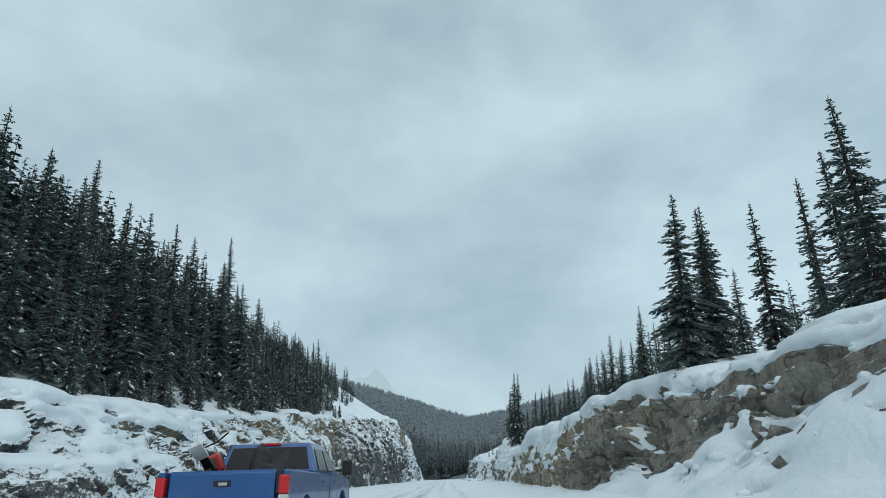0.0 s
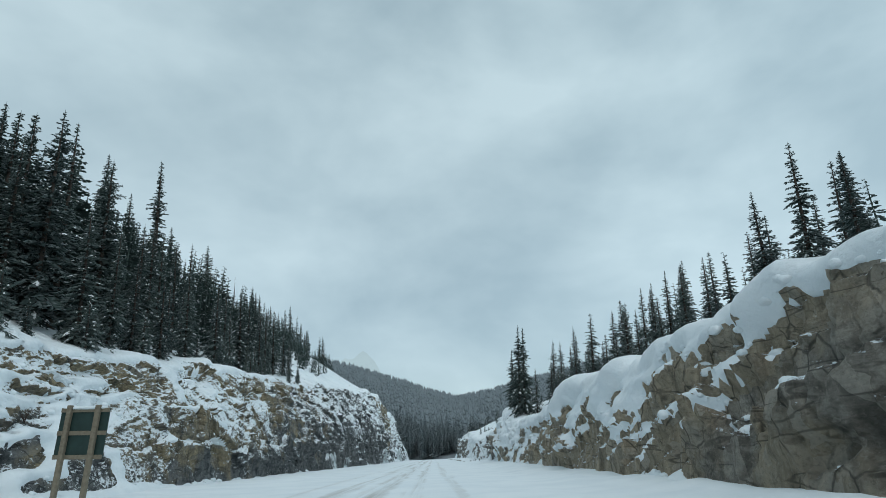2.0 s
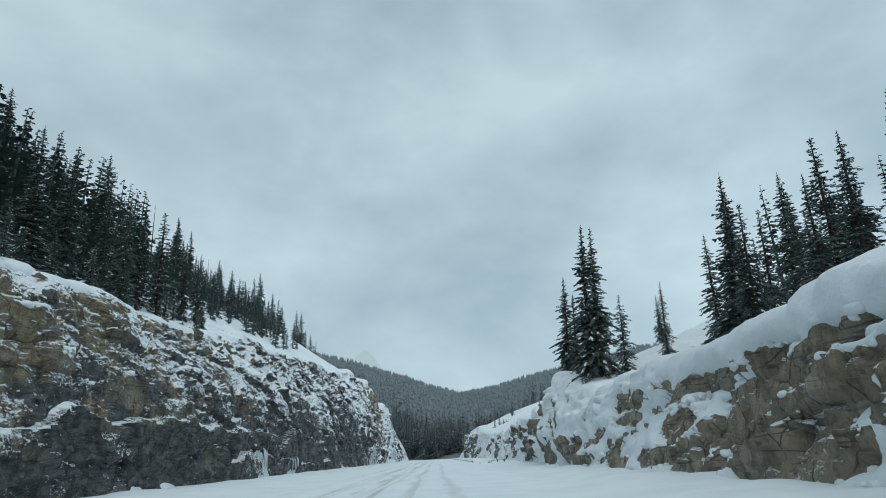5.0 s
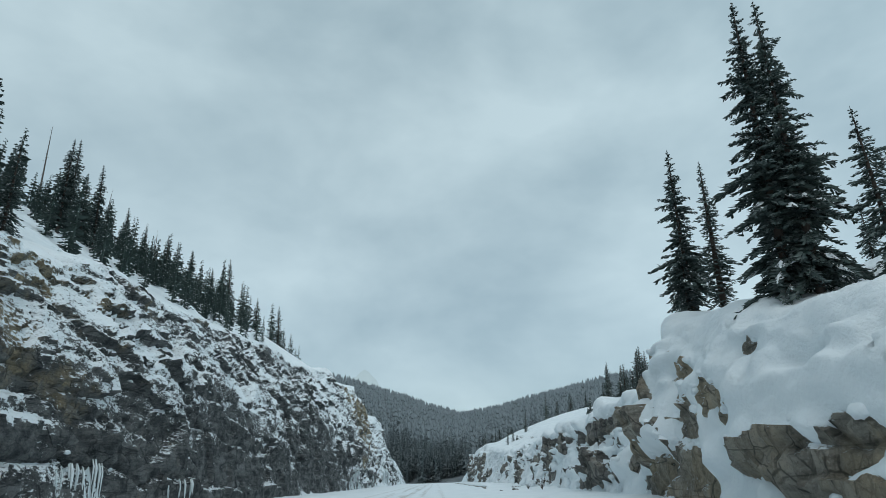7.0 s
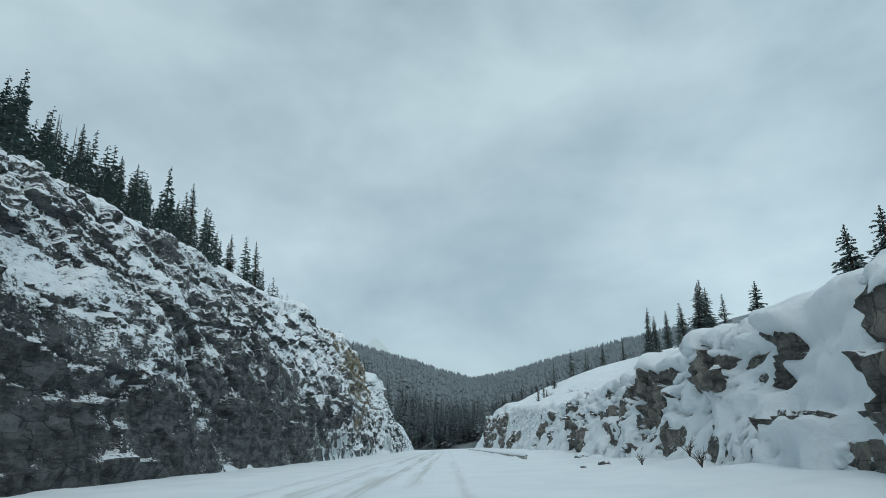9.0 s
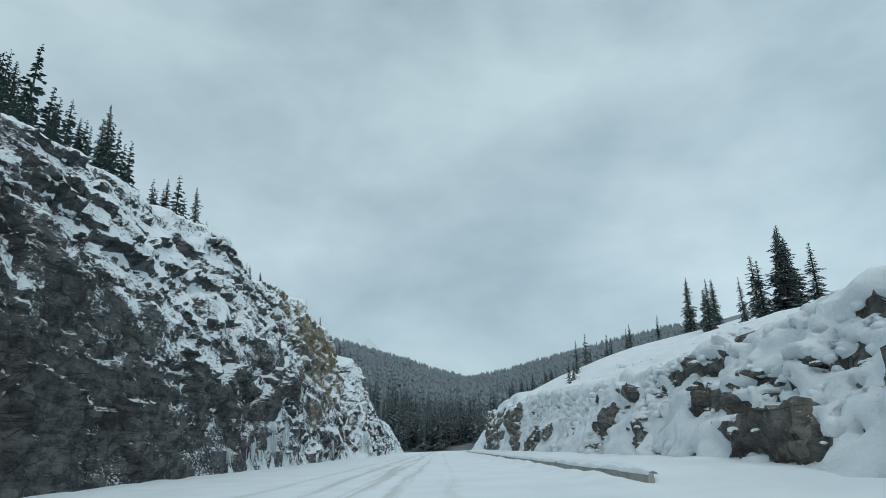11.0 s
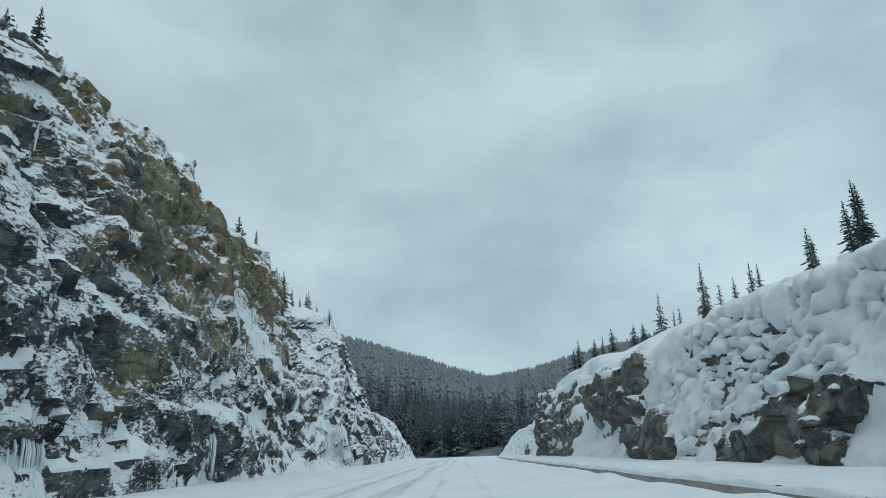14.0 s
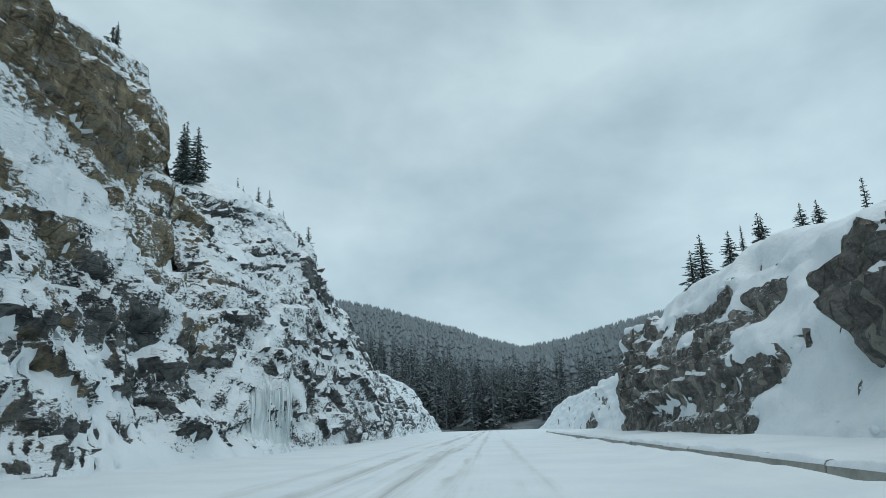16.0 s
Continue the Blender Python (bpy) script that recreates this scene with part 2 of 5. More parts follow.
def glass_material():
    k = Nodes("dark_tinted_glass")
    return k.done((0.010, 0.012, 0.014), 0.12, spec=0.22)


ICE, PAINT, GLASS = ice_material(), paint_material(), glass_material()
RUBBER = plain("black_rubber", (0.022, 0.022, 0.023), 0.8)
CHROME = plain("dull_chrome", (0.55, 0.56, 0.58), 0.25, 1.0, vary=0.15)
BLACK = plain("black_plastic", (0.02, 0.02, 0.022), 0.55)
RED_LENS = plain("red_lamp_lens", (0.55, 0.015, 0.02), 0.2, vary=0.1)
CLEAR_LENS = plain("clear_lamp_lens", (0.55, 0.56, 0.55), 0.2, vary=0.1)
SIGN_BACK = plain("dark_green_sign_sheet", (0.020, 0.045, 0.040), 0.5, vary=0.35, scale=2)
RED_SHELL = plain("red_fairing", (0.50, 0.035, 0.03), 0.35)
WHITE_SHELL = plain("white_fairing", (0.70, 0.70, 0.70), 0.35)
TARP = plain("black_tarpaulin", (0.03, 0.03, 0.032), 0.7)
TWIG = plain("bare_brown_twigs", (0.085, 0.062, 0.05), 0.9)


# ---------------------------------------------------------------- helpers for shapes
def mesh_object(name, verts, faces, material, parent=None, smooth=False, label=""):
    me = bpy.data.meshes.new(name)
    me.from_pydata(verts, [], faces)
    me.materials.append(material)
    if smooth:
        me.shade_smooth()
    ob = new(name, me)
    ob.parent = parent
    if label:
        ob["label"] = label
    return ob


def grid_mesh(name, pts, material, keep=None, smooth=False, flip=False, attrs=(), crisp=0):
    """A sheet through an array of places (rows, columns, 3). keep: which cells to make."""
    r, c = pts.shape[:2]
    i = np.arange(r * c).reshape(r, c)
    q = np.stack([i[:-1, :-1], i[1:, :-1], i[1:, 1:], i[:-1, 1:]], -1)
    if flip:
        q = q[..., ::-1]
    q = q[keep] if keep is not None else q.reshape(-1, 4)
    used = np.unique(q)
    back = np.full(r * c, -1)
    back[used] = np.arange(len(used))
    q = back[q]
    v = pts.reshape(-1, 3)[used]
    me = bpy.data.meshes.new(name)
    me.vertices.add(len(v))
    me.vertices.foreach_set("co", v.astype(np.float32).ravel())
    me.loops.add(q.size)
    me.loops.foreach_set("vertex_index", q.astype(np.int32).ravel())
    me.polygons.add(len(q))
    me.polygons.foreach_set("loop_start", np.arange(0, q.size, 4, dtype=np.int32))
    me.update(calc_edges=True)
    me.materials.append(material)
    for key, values in attrs:
        a = me.attributes.new(key, "FLOAT", "POINT")
        a.data.foreach_set("value", values.reshape(-1)[used].astype(np.float32))
    if smooth:
        me.shade_smooth()
    else:
        me.shade_flat()
    if crisp:
        me.set_sharp_from_angle(angle=radians(crisp))
    me.validate()
    return new(name, me)


def hash01(i, j, seed):
    h = (i.astype(np.int64) * 374761393 + j.astype(np.int64) * 668265263 + seed * 974634777) & 0xFFFFFFFF
    h = ((h ^ (h >> 13)) * 1274126177) & 0xFFFFFFFF
    h = ((h ^ (h >> 16)) * 2246822519) & 0xFFFFFFFF
    return ((h ^ (h >> 15)) & 0xFFFFFF) / float(0x1000000)


def value_noise(x, y, seed=0):
    i, j = np.floor(x), np.floor(y)
    fx, fy = x - i, y - j
    fx, fy = fx * fx * (3 - 2 * fx), fy * fy * (3 - 2 * fy)
    a, b = hash01(i, j, seed), hash01(i + 1, j, seed)
    c, d = hash01(i, j + 1, seed), hash01(i + 1, j + 1, seed)
    return (a + (b - a) * fx) * (1 - fy) + (c + (d - c) * fx) * fy


def fbm(x, y, octaves=4, seed=0):
    """Around 0, about -0.5 to 0.5."""
    total, amp, norm = 0.0, 1.0, 0.0
    for o in range(octaves):
        total = total + amp * (value_noise(x * 2**o + 17.3 * o, y * 2**o - 9.1 * o, seed + o) - 0.5)
        norm += amp
        amp *= 0.5
    return total / norm * 1.3


def cells(x, y, seed=0):
    """Cell noise: a random value for the nearest cell, and the distance to the cell's border."""
    i0, j0 = np.floor(x), np.floor(y)
    best, second, value = np.full(x.shape, 9.0), np.full(x.shape, 9.0), np.zeros(x.shape)
    for di in (-1, 0, 1):
        for dj in (-1, 0, 1):
            i, j = i0 + di, j0 + dj
            d = np.hypot(i + hash01(i, j, seed) - x, j + hash01(i, j, seed + 7) - y)
            near = d < best
            second = np.where(near, best, np.minimum(second, d))
            value = np.where(near, hash01(i, j, seed + 13), value)
            best = np.where(near, d, best)
    return value, second - best


def facets(x, y, seed=0):
    """Blocks: a height for each cell, tilted at random, and the distance to the cell's border."""
    i0, j0 = np.floor(x), np.floor(y)
    best, second, value = np.full(x.shape, 9.0), np.full(x.shape, 9.0), np.zeros(x.shape)
    for di in (-1, 0, 1):
        for dj in (-1, 0, 1):
            i, j = i0 + di, j0 + dj
            ox, oy = x - i - hash01(i, j, seed), y - j - hash01(i, j, seed + 7)
            d = np.maximum(np.abs(ox) * 1.15, np.abs(oy)) * 0.6 + 0.4 * np.hypot(ox, oy)
            near = d < best
            second = np.where(near, best, np.minimum(second, d))
            tilt = hash01(i, j, seed + 13) - 0.5 + 0.7 * (hash01(i, j, seed + 19) - 0.5) * ox - 0.55 * (hash01(i, j, seed + 23) - 0.2) * oy
            value = np.where(near, tilt, value)
            best = np.where(near, d, best)
    return value, second - best


def beds(y, w, seed, bed, width):
    """Jointed beds: how far each block stands out, and the distance in metres to its joints."""
    L = w / bed
    L = L + 0.30 * np.sin(2.1 * L + seed) / 2.1
    k = np.floor(L)
    yy = y / (width * (0.7 + 0.6 * hash01(k, k * 0, seed + 3))) + 9 * hash01(k, k * 0, seed)
    yy = yy + 0.22 * np.sin(5.3 * yy)
    i = np.floor(yy)
    fy, fl = yy - i, L - k
    value = hash01(i, k, seed + 5) - 0.5 + 0.5 * (hash01(i, k, seed + 6) - 0.5) * (fy - 0.5) + (0.15 + 0.5 * hash01(i, k, seed + 8)) * (fl - 0.5)
    value = value + 0.8 * (hash01(k, k * 0, seed + 4) - 0.5)
    joint = np.minimum(np.minimum(fy, 1 - fy) * width, np.minimum(fl, 1 - fl) * bed)
    return value, joint


def blur(a, n, axis):
    """A soft mean over 2n + 1 neighbours, twice."""
    for _ in range(2):
        pad = [(0, 0)] * a.ndim
        pad[axis] = (n + 1, n)
        c = np.cumsum(np.pad(a, pad, mode="edge"), axis=axis)
        size = a.shape[axis]
        hi = np.take(c, np.arange(2 * n + 1, 2 * n + 1 + size), axis=axis)
        lo = np.take(c, np.arange(0, size), axis=axis)
        a = (hi - lo) / (2 * n + 1)
    return a


def along(table, y):
    t = np.array(table, float)
    return np.interp(y, t[:, 0], t[:, 1])


# ---------------------------------------------------------------- the two rock cuts
def clumps(spots, sizes, dice):
    """Rounded lumps of snow, too many to count, as one mesh."""
    bm = bmesh.new()
    bmesh.ops.create_icosphere(bm, subdivisions=2, radius=1.0)
    v0 = np.array([v.co[:] for v in bm.verts])
    f0 = np.array([[v.index for v in f.verts] for f in bm.faces])
    bm.free()
    shapes = []
    for k in range(6):
        bulge = 1 + 0.35 * np.array([noise.noise(Vector(v) * 1.2 + Vector((k * 9.1, 0, 0))) for v in v0])
        shapes.append(v0 * bulge[:, None] * (0.95, 1.25, 0.75))
    a = dice.uniform(-0.6, 0.6, len(spots))
    which = dice.integers(0, 6, len(spots))
    V = np.array(shapes)[which] * sizes[:, None, None]
    ca, sa = np.cos(a)[:, None], np.sin(a)[:, None]
    V = np.stack([V[..., 0] * ca - V[..., 1] * sa, V[..., 0] * sa + V[..., 1] * ca, V[..., 2]], -1) + spots[:, None, :]
    Fc = (f0[None] + (np.arange(len(spots)) * len(v0))[:, None, None]).reshape(-1, 3)
    me = bpy.data.meshes.new("snow_clumps")
    me.vertices.add(V.size // 3)
    me.vertices.foreach_set("co", V.astype(np.float32).ravel())
    me.loops.add(Fc.size)
    me.loops.foreach_set("vertex_index", Fc.astype(np.int32).ravel())
    me.polygons.add(len(Fc))
    me.polygons.foreach_set("loop_start", np.arange(0, Fc.size, 3, dtype=np.int32))
    me.update(calc_edges=True)
    me.materials.append(SNOW)
    me.shade_smooth()
    tagged(new("snow_clumps", me), "small white clumps of snow clinging to the rock", "snow", kind="stuff")


def build_side(name, side, lines, rock, seed, step, face_rows, label):
    """A blasted rock face and the hill above it, on one side of the road, with snow lying on it.
    lines: base, mid_in, mid_up, crest, top, slope, snow, ochre, rough, each a table along the road."""
    lo, hi = lines["range"]
    ys = np.concatenate([np.arange(lo, 22, 0.7), np.arange(22, 60, max(step, 0.2)), np.arange(60, 302, step), np.arange(302, 345, 0.3), np.arange(345, hi, 0.6)])
    n = len(ys)
    dip = np.cumsum(np.gradient(ys) * along(lines["dip"], ys))[:, None]
    get = {k: along(lines[k], ys) for k in ("base", "mid_in", "mid_up", "crest", "top", "slope", "snow", "ochre", "rough")}
    dx = np.abs(get["crest"] - get["base"])
    hill_d = np.array([0.5, 1.1, 1.8, 2.7, 3.8, 5.2, 7, 9, 11.5, 14.5, 18, 22, 27, 33, 40, 48, 58, 70, 90])
    # section: distance from the base line (away from the road) and height
    u = np.linspace(0, 1, face_rows)
    dist, high = np.zeros((n, face_rows + len(hill_d))), np.zeros((n, face_rows + len(hill_d)))
    mi, mh = get["mid_in"][:, None], get["mid_up"][:, None]
    low, H = -0.7, get["top"][:, None]
    s = u[None, :] ** 1.0
    cut = 0.5 * (mh + 0.35)
    first = np.clip(s / cut, 0, 1)
    then = np.clip((s - cut) / (1 - cut), 0, 1)
    dist[:, :face_rows] = dx[:, None] * (mi * first + (1 - mi) * then)
    high[:, :face_rows] = low + (H * mh - low) * first + H * (1 - mh) * then
    dist[:, face_rows:] = dx[:, None] + hill_d
    roll_over = np.minimum(1.0, lines["shoulder"] + hill_d / 26)
    high[:, face_rows:] = H + get["slope"][:, None] * (np.minimum(hill_d, 26) * roll_over + 0.55 * np.maximum(hill_d - 26, 0))
    dist, high = blur(dist, 2, 1), blur(high, 2, 1)
    tx, tz = np.gradient(dist, axis=1), np.gradient(high, axis=1)
    ln = np.hypot(tx, tz) + 1e-6
    nx, nz = -tz / ln, tx / ln  # towards the road, and up
    nx, nz = blur(nx, 3, 1), blur(nz, 3, 1)
    Y = np.repeat(ys[:, None], dist.shape[1], 1)
    W = high + 0.35 * dist  # a coordinate up the section
    wy, ww = Y + 1.3 * fbm(Y / 3.1, W / 3.1, 3, seed) + 2.0 * fbm(Y / 8, W / 6, 2, seed + 4), W + 0.9 * fbm(Y / 3.7, W / 2.7, 3, seed + 5) + lines["warp"] * fbm(Y / 9, W / 7, 3, seed + 6) + dip
    a, ea = facets(wy / 3.6, ww / 2.2, seed + 1)
    b, eb = facets(wy / 1.35, ww / 0.9, seed + 2)
    c, ec = facets(Y / 0.62 + 0.5 * fbm(Y, W, 2, seed + 8), W / 0.46, seed + 3)
    buttress = fbm(Y / 15, W / 22, 3, seed + 9)
    face = np.clip((get["top"][:, None] + 1.5 - high) / 2.5, 0, 1)
    face = np.where(dist > dx[:, None] + 2.5, 0.0, face)
    amp = get["rough"][:, None]
    wa, wb_, wc = lines["grain"]
    bed1, wide1, k1, bed2, wide2, k2 = lines["beds"]
    g, eg = beds(wy + 0.5 * fbm(Y / 0.9, W / 0.9, 2, seed + 12), ww, seed + 71, bed1, wide1)
    m, em = beds(Y + 0.6 * fbm(Y / 1.4, W / 1.2, 3, seed + 14), W + 0.5 * fbm(Y / 1.9, W / 1.7, 3, seed + 15) + 1.2 * dip, seed + 81, bed2, wide2)
    chosen = np.clip(0.5 + 2.2 * fbm(Y / 7, W / 5, 2, seed + 91), 0, 1)
    other = np.clip(0.5 + 2.5 * fbm(Y / 9 + 40, W / 6, 2, seed + 93), 0, 1)
    block = wa * a * (0.5 + other) + wb_ * b * (0.4 + 1.2 * other) + wc * c - 0.15 * (ea < 0.05) + k1 * g * (1.25 - other) + k2 * m * chosen - 0.32 * (eg < 0.12) * (1 - other) - 0.10 * (em < 0.06) * chosen
    block = block + lines["rib"] * fbm(Y / 4.2 + 0.12 * W, W / 17, 3, seed + 95) * 1.6
    block = block * (1 - lines["calm"] * np.clip((235 - Y) / 10, 0, 1) * np.clip(1.25 - 1.8 * high / np.maximum(H, 1), 0, 1))
    out = amp * (face * (block + lines["bulge"] * buttress) + (1 - face) * 0.35 * block) + (1 - face) * 1.6 * fbm(Y / 9, dist / 9, 3, seed + 21) * np.clip((dist - dx[:, None]) / 6, 0, 1)
    foot = np.clip((high + 0.2) / 2.0, 0.15, 1)
    out = out * foot
    # outcrops: slabs that stand out of the slope, bare in front
    bare = np.zeros_like(Y)
    band = fbm((0.8 * Y + W) / 3.4, (W - 0.6 * Y) / 15, 3, seed + 33)
    for y0, y1, z0, z1, push in lines["outcrops"]:
        ey, ez = Y + 2.6 * fbm(Y / 2.4, W / 1.2, 3, seed + 61), high + 1.3 * fbm(Y / 1.9, W / 1.4, 3, seed + 63)
        box = np.clip(np.minimum(ey - y0, y1 - ey) / 0.35 + 0.5, 0, 1) * np.clip(np.minimum(ez - z0, z1 - ez) / 0.25 + 0.5, 0, 1)
        split, _ = cells(Y / 3.1, W / 2.6, seed + 65)
        if push < 1:
            box = box * np.clip((split - 0.2) * 8, 0, 1)
        deep = np.clip((ez - z0) / max(z1 - z0, 0.1), 0, 1)
        out = out + box * push * (0.75 + 0.45 * deep)
        bare = np.maximum(bare, box * np.clip((z1 - 0.25 - ez) / 0.3, 0, 1))
    base = get["base"][:, None]

    def place(off):
        d, h = dist - off * (-nx), high + off * nz
        return np.stack([base + side * (dist + off * nx), Y, h], -1)

    pts = place(out)
    # rubble under the snow: pillows with dark gaps between them
    pillow_v, pillow_e = cells(Y / 1.8 + 0.5 * fbm(Y / 1.2, W / 1.2, 2, seed + 35), W / 0.55 + 0.5 * fbm(Y / 1.1, W / 0.8, 2, seed + 36), seed + 37)
    rubble = along(lines["rubble"], ys)[:, None] * np.clip(0.45 + 3.2 * fbm(Y / 6.5, W / 3.5, 3, seed + 38), 0, 1)
    gap = np.clip((0.20 * rubble - pillow_e) / 0.06, 0, 1) * (pillow_v > 0.3) * (rubble > 0.3)
    dust = np.clip((get["snow"][:, None] - 0.2) * 0.5, -0.1, 0.25) + 0 * Y
    share = np.clip(high / np.maximum(H, 1), 0, 1)
    share = share if side > 0 else np.clip((share - 0.18) / 0.3, 0, 1)
    dust = dust + np.where(dist > dx[:, None] + 1.2, lines["hill_dust"], 0.0) + along(lines["dust_low"], ys)[:, None] * (1 - share) + along(lines["dust_top"], ys)[:, None] * share - 0.5 * bare + lines["band"] * band - 0.8 * np.clip(gap * 3, 0, 1)
    ochre = get["ochre"][:, None] * (lines["ochre_low"] + (1 - lines["ochre_low"]) * np.clip(high / np.maximum(H, 1), 0, 1)) + 0 * Y
    wall = grid_mesh(name, pts, rock, smooth=True, flip=side > 0, crisp=lines["crisp"], attrs=(("dust", dust), ("ochre", ochre)))
    tagged(wall, label, "rock wall", kind="structure")
    # snow: a softened copy of the rock that stands proud where it can lie
    soft = blur(blur(out, lines["soft"], 0), 1, 1)
    sp = place(soft if lines["soft"] > 1 else out)
    gy, gu = np.gradient(sp, axis=0), np.gradient(sp, axis=1)  # along the road, and up the section
    nn = np.cross(gu, gy) * side
    up = nn[..., 2] / (np.linalg.norm(nn, axis=-1) + 1e-9)
    up = np.abs(up)
    if lines["soft"] == 1:  # every ledge holds snow as far as its edge
        up[:, 1:-1] = np.maximum(np.maximum(up[:, 1:-1], up[:, 2:]), up[:, :-2])
        up = blur(up, 1, 0)
    lump = fbm(Y / 2.6, W / 2.2, 4, seed + 31)
    lie = get["snow"][:, None] - 0.52 + lines["ledge"] * (up - 0.55) + lines["lump"] * lump + 0.25 * fbm(Y / 9, W / 6, 2, seed + 41) - 2.5 * bare * np.clip((0.8 - up) * 4, 0, 1)
    lie = lie + np.where(high < 0.35, 0.6, 0.0) + along(lines["apron"], ys)[:, None] * (high < H * mh * lines["apron_up"]) - along(lines["low_bare"], ys)[:, None] * (1 - share) * (high > 0.5)
    lie = np.where(dist > dx[:, None] + 1.0, np.maximum(lie, 0.12 + 0.9 * lump + 0.3 * get["snow"][:, None]), lie)
    if lines["soft"] == 1:
        lie = np.where(dist > dx[:, None] - 0.35, np.maximum(lie, 0.30 + 0.5 * lump), lie)
    thick = 0.30 + 0.22 * np.exp(-(((dist - dx[:, None] - 0.3) / 0.9) ** 2)) * (get["snow"][:, None] > 0.18)
    thick = thick * np.where(high > 0.8 * H, along(lines["lip"], ys)[:, None], 1.0)
    depth = np.where((lie < 0) & (lines["soft"] == 1), 0.9, thick)  # bare rock stands well clear of the snow
    lift = blur(blur(depth * np.tanh(6.0 * lie), 1, 0), 1, 1)
    lift = lift + (0.11 * np.minimum(pillow_e, 0.45) ** 0.7 - 0.03) * np.clip(rubble * 1.5, 0, 1)
    lift = blur(blur(lift - 0.3 * gap, 1, 0), 1, 1) - 0.5 * gap
    lying = soft + lift + lines["ripple"] * fbm(Y / 0.8, W / 0.7, 3, seed + 51) + lines["pillow"] * np.clip(get["snow"][:, None] - 0.4, 0, 0.6) * np.abs(fbm(Y / 2.3, W / 1.9, 3, seed + 55)) + 0.5 * np.clip(2.2 * (get["snow"][:, None] - 0.55), 0, 1) * (np.abs(fbm(Y / 1.1, W / 0.8, 3, seed + 57)) - 0.1)
    sp = place(lying)
    kc = lying > out + 0.01
    keep = kc[:-1, :-1] | kc[1:, :-1] | kc[1:, 1:] | kc[:-1, 1:]
    cover = grid_mesh(name + "_snow", sp, SNOW, keep=keep, smooth=True, flip=side > 0)
    cover.name = "snow_cover"
    tagged(cover, "thick white snow lying on the ledges and slopes of the rock wall", "snow", kind="stuff")

    # clumps of snow along the ragged edge of the cover and on small ledges
    edge = np.zeros_like(kc)
    edge[1:-1, 1:-1] = kc[1:-1, 1:-1] & ~(kc[:-2, 1:-1] & kc[2:, 1:-1] & kc[1:-1, :-2] & kc[1:-1, 2:])
    rock_y, rock_u = np.gradient(pts, axis=0), np.gradient(pts, axis=1)
    flat = np.cross(rock_u, rock_y)
    flat = np.abs(flat[..., 2]) / (np.linalg.norm(flat, axis=-1) + 1e-9)
    shelf = ~kc & (flat > 0.62) & (high > 0.6) & (bare < 0.5)
    dice = np.random.default_rng(seed)
    near = (Y > lines["clumps"][0]) & (Y < lines["clumps"][1])
    pick = near & (np.where(edge, lines["clumps"][2], np.where(shelf, lines["clumps"][3], 0.0)) > dice.random(Y.shape))
    spots = np.where(edge[..., None], np.maximum(sp[..., 2:], pts[..., 2:]) * np.array([0, 0, 1.0]) + pts * np.array([1.0, 1, 0]), pts)[pick]
    sizes = lines["clumps"][4] * (0.4 + 1.4 * dice.random(len(spots)) ** 3) * np.where(edge[pick], 1.0, 0.55)
    clumps(spots, sizes, dice)

    def ground(x, y):
        i = int(np.clip(np.searchsorted(ys, y), 0, n - 1))
        d = abs(x - get["base"][i])
        return float(np.interp(d, dist[i, face_rows - 6:], high[i, face_rows - 6:]))

    def surface(y, z):
        """How far out the rock stands at that height: x."""
        i = int(np.clip(np.searchsorted(ys, y), 0, n - 1))
        k = int(np.argmin(np.abs(pts[i, :face_rows, 2] - z)))
        return float(pts[max(i - 2, 0): i + 3, k, 0].max() if side < 0 else pts[max(i - 2, 0): i + 3, k, 0].min())

    return ground, surface


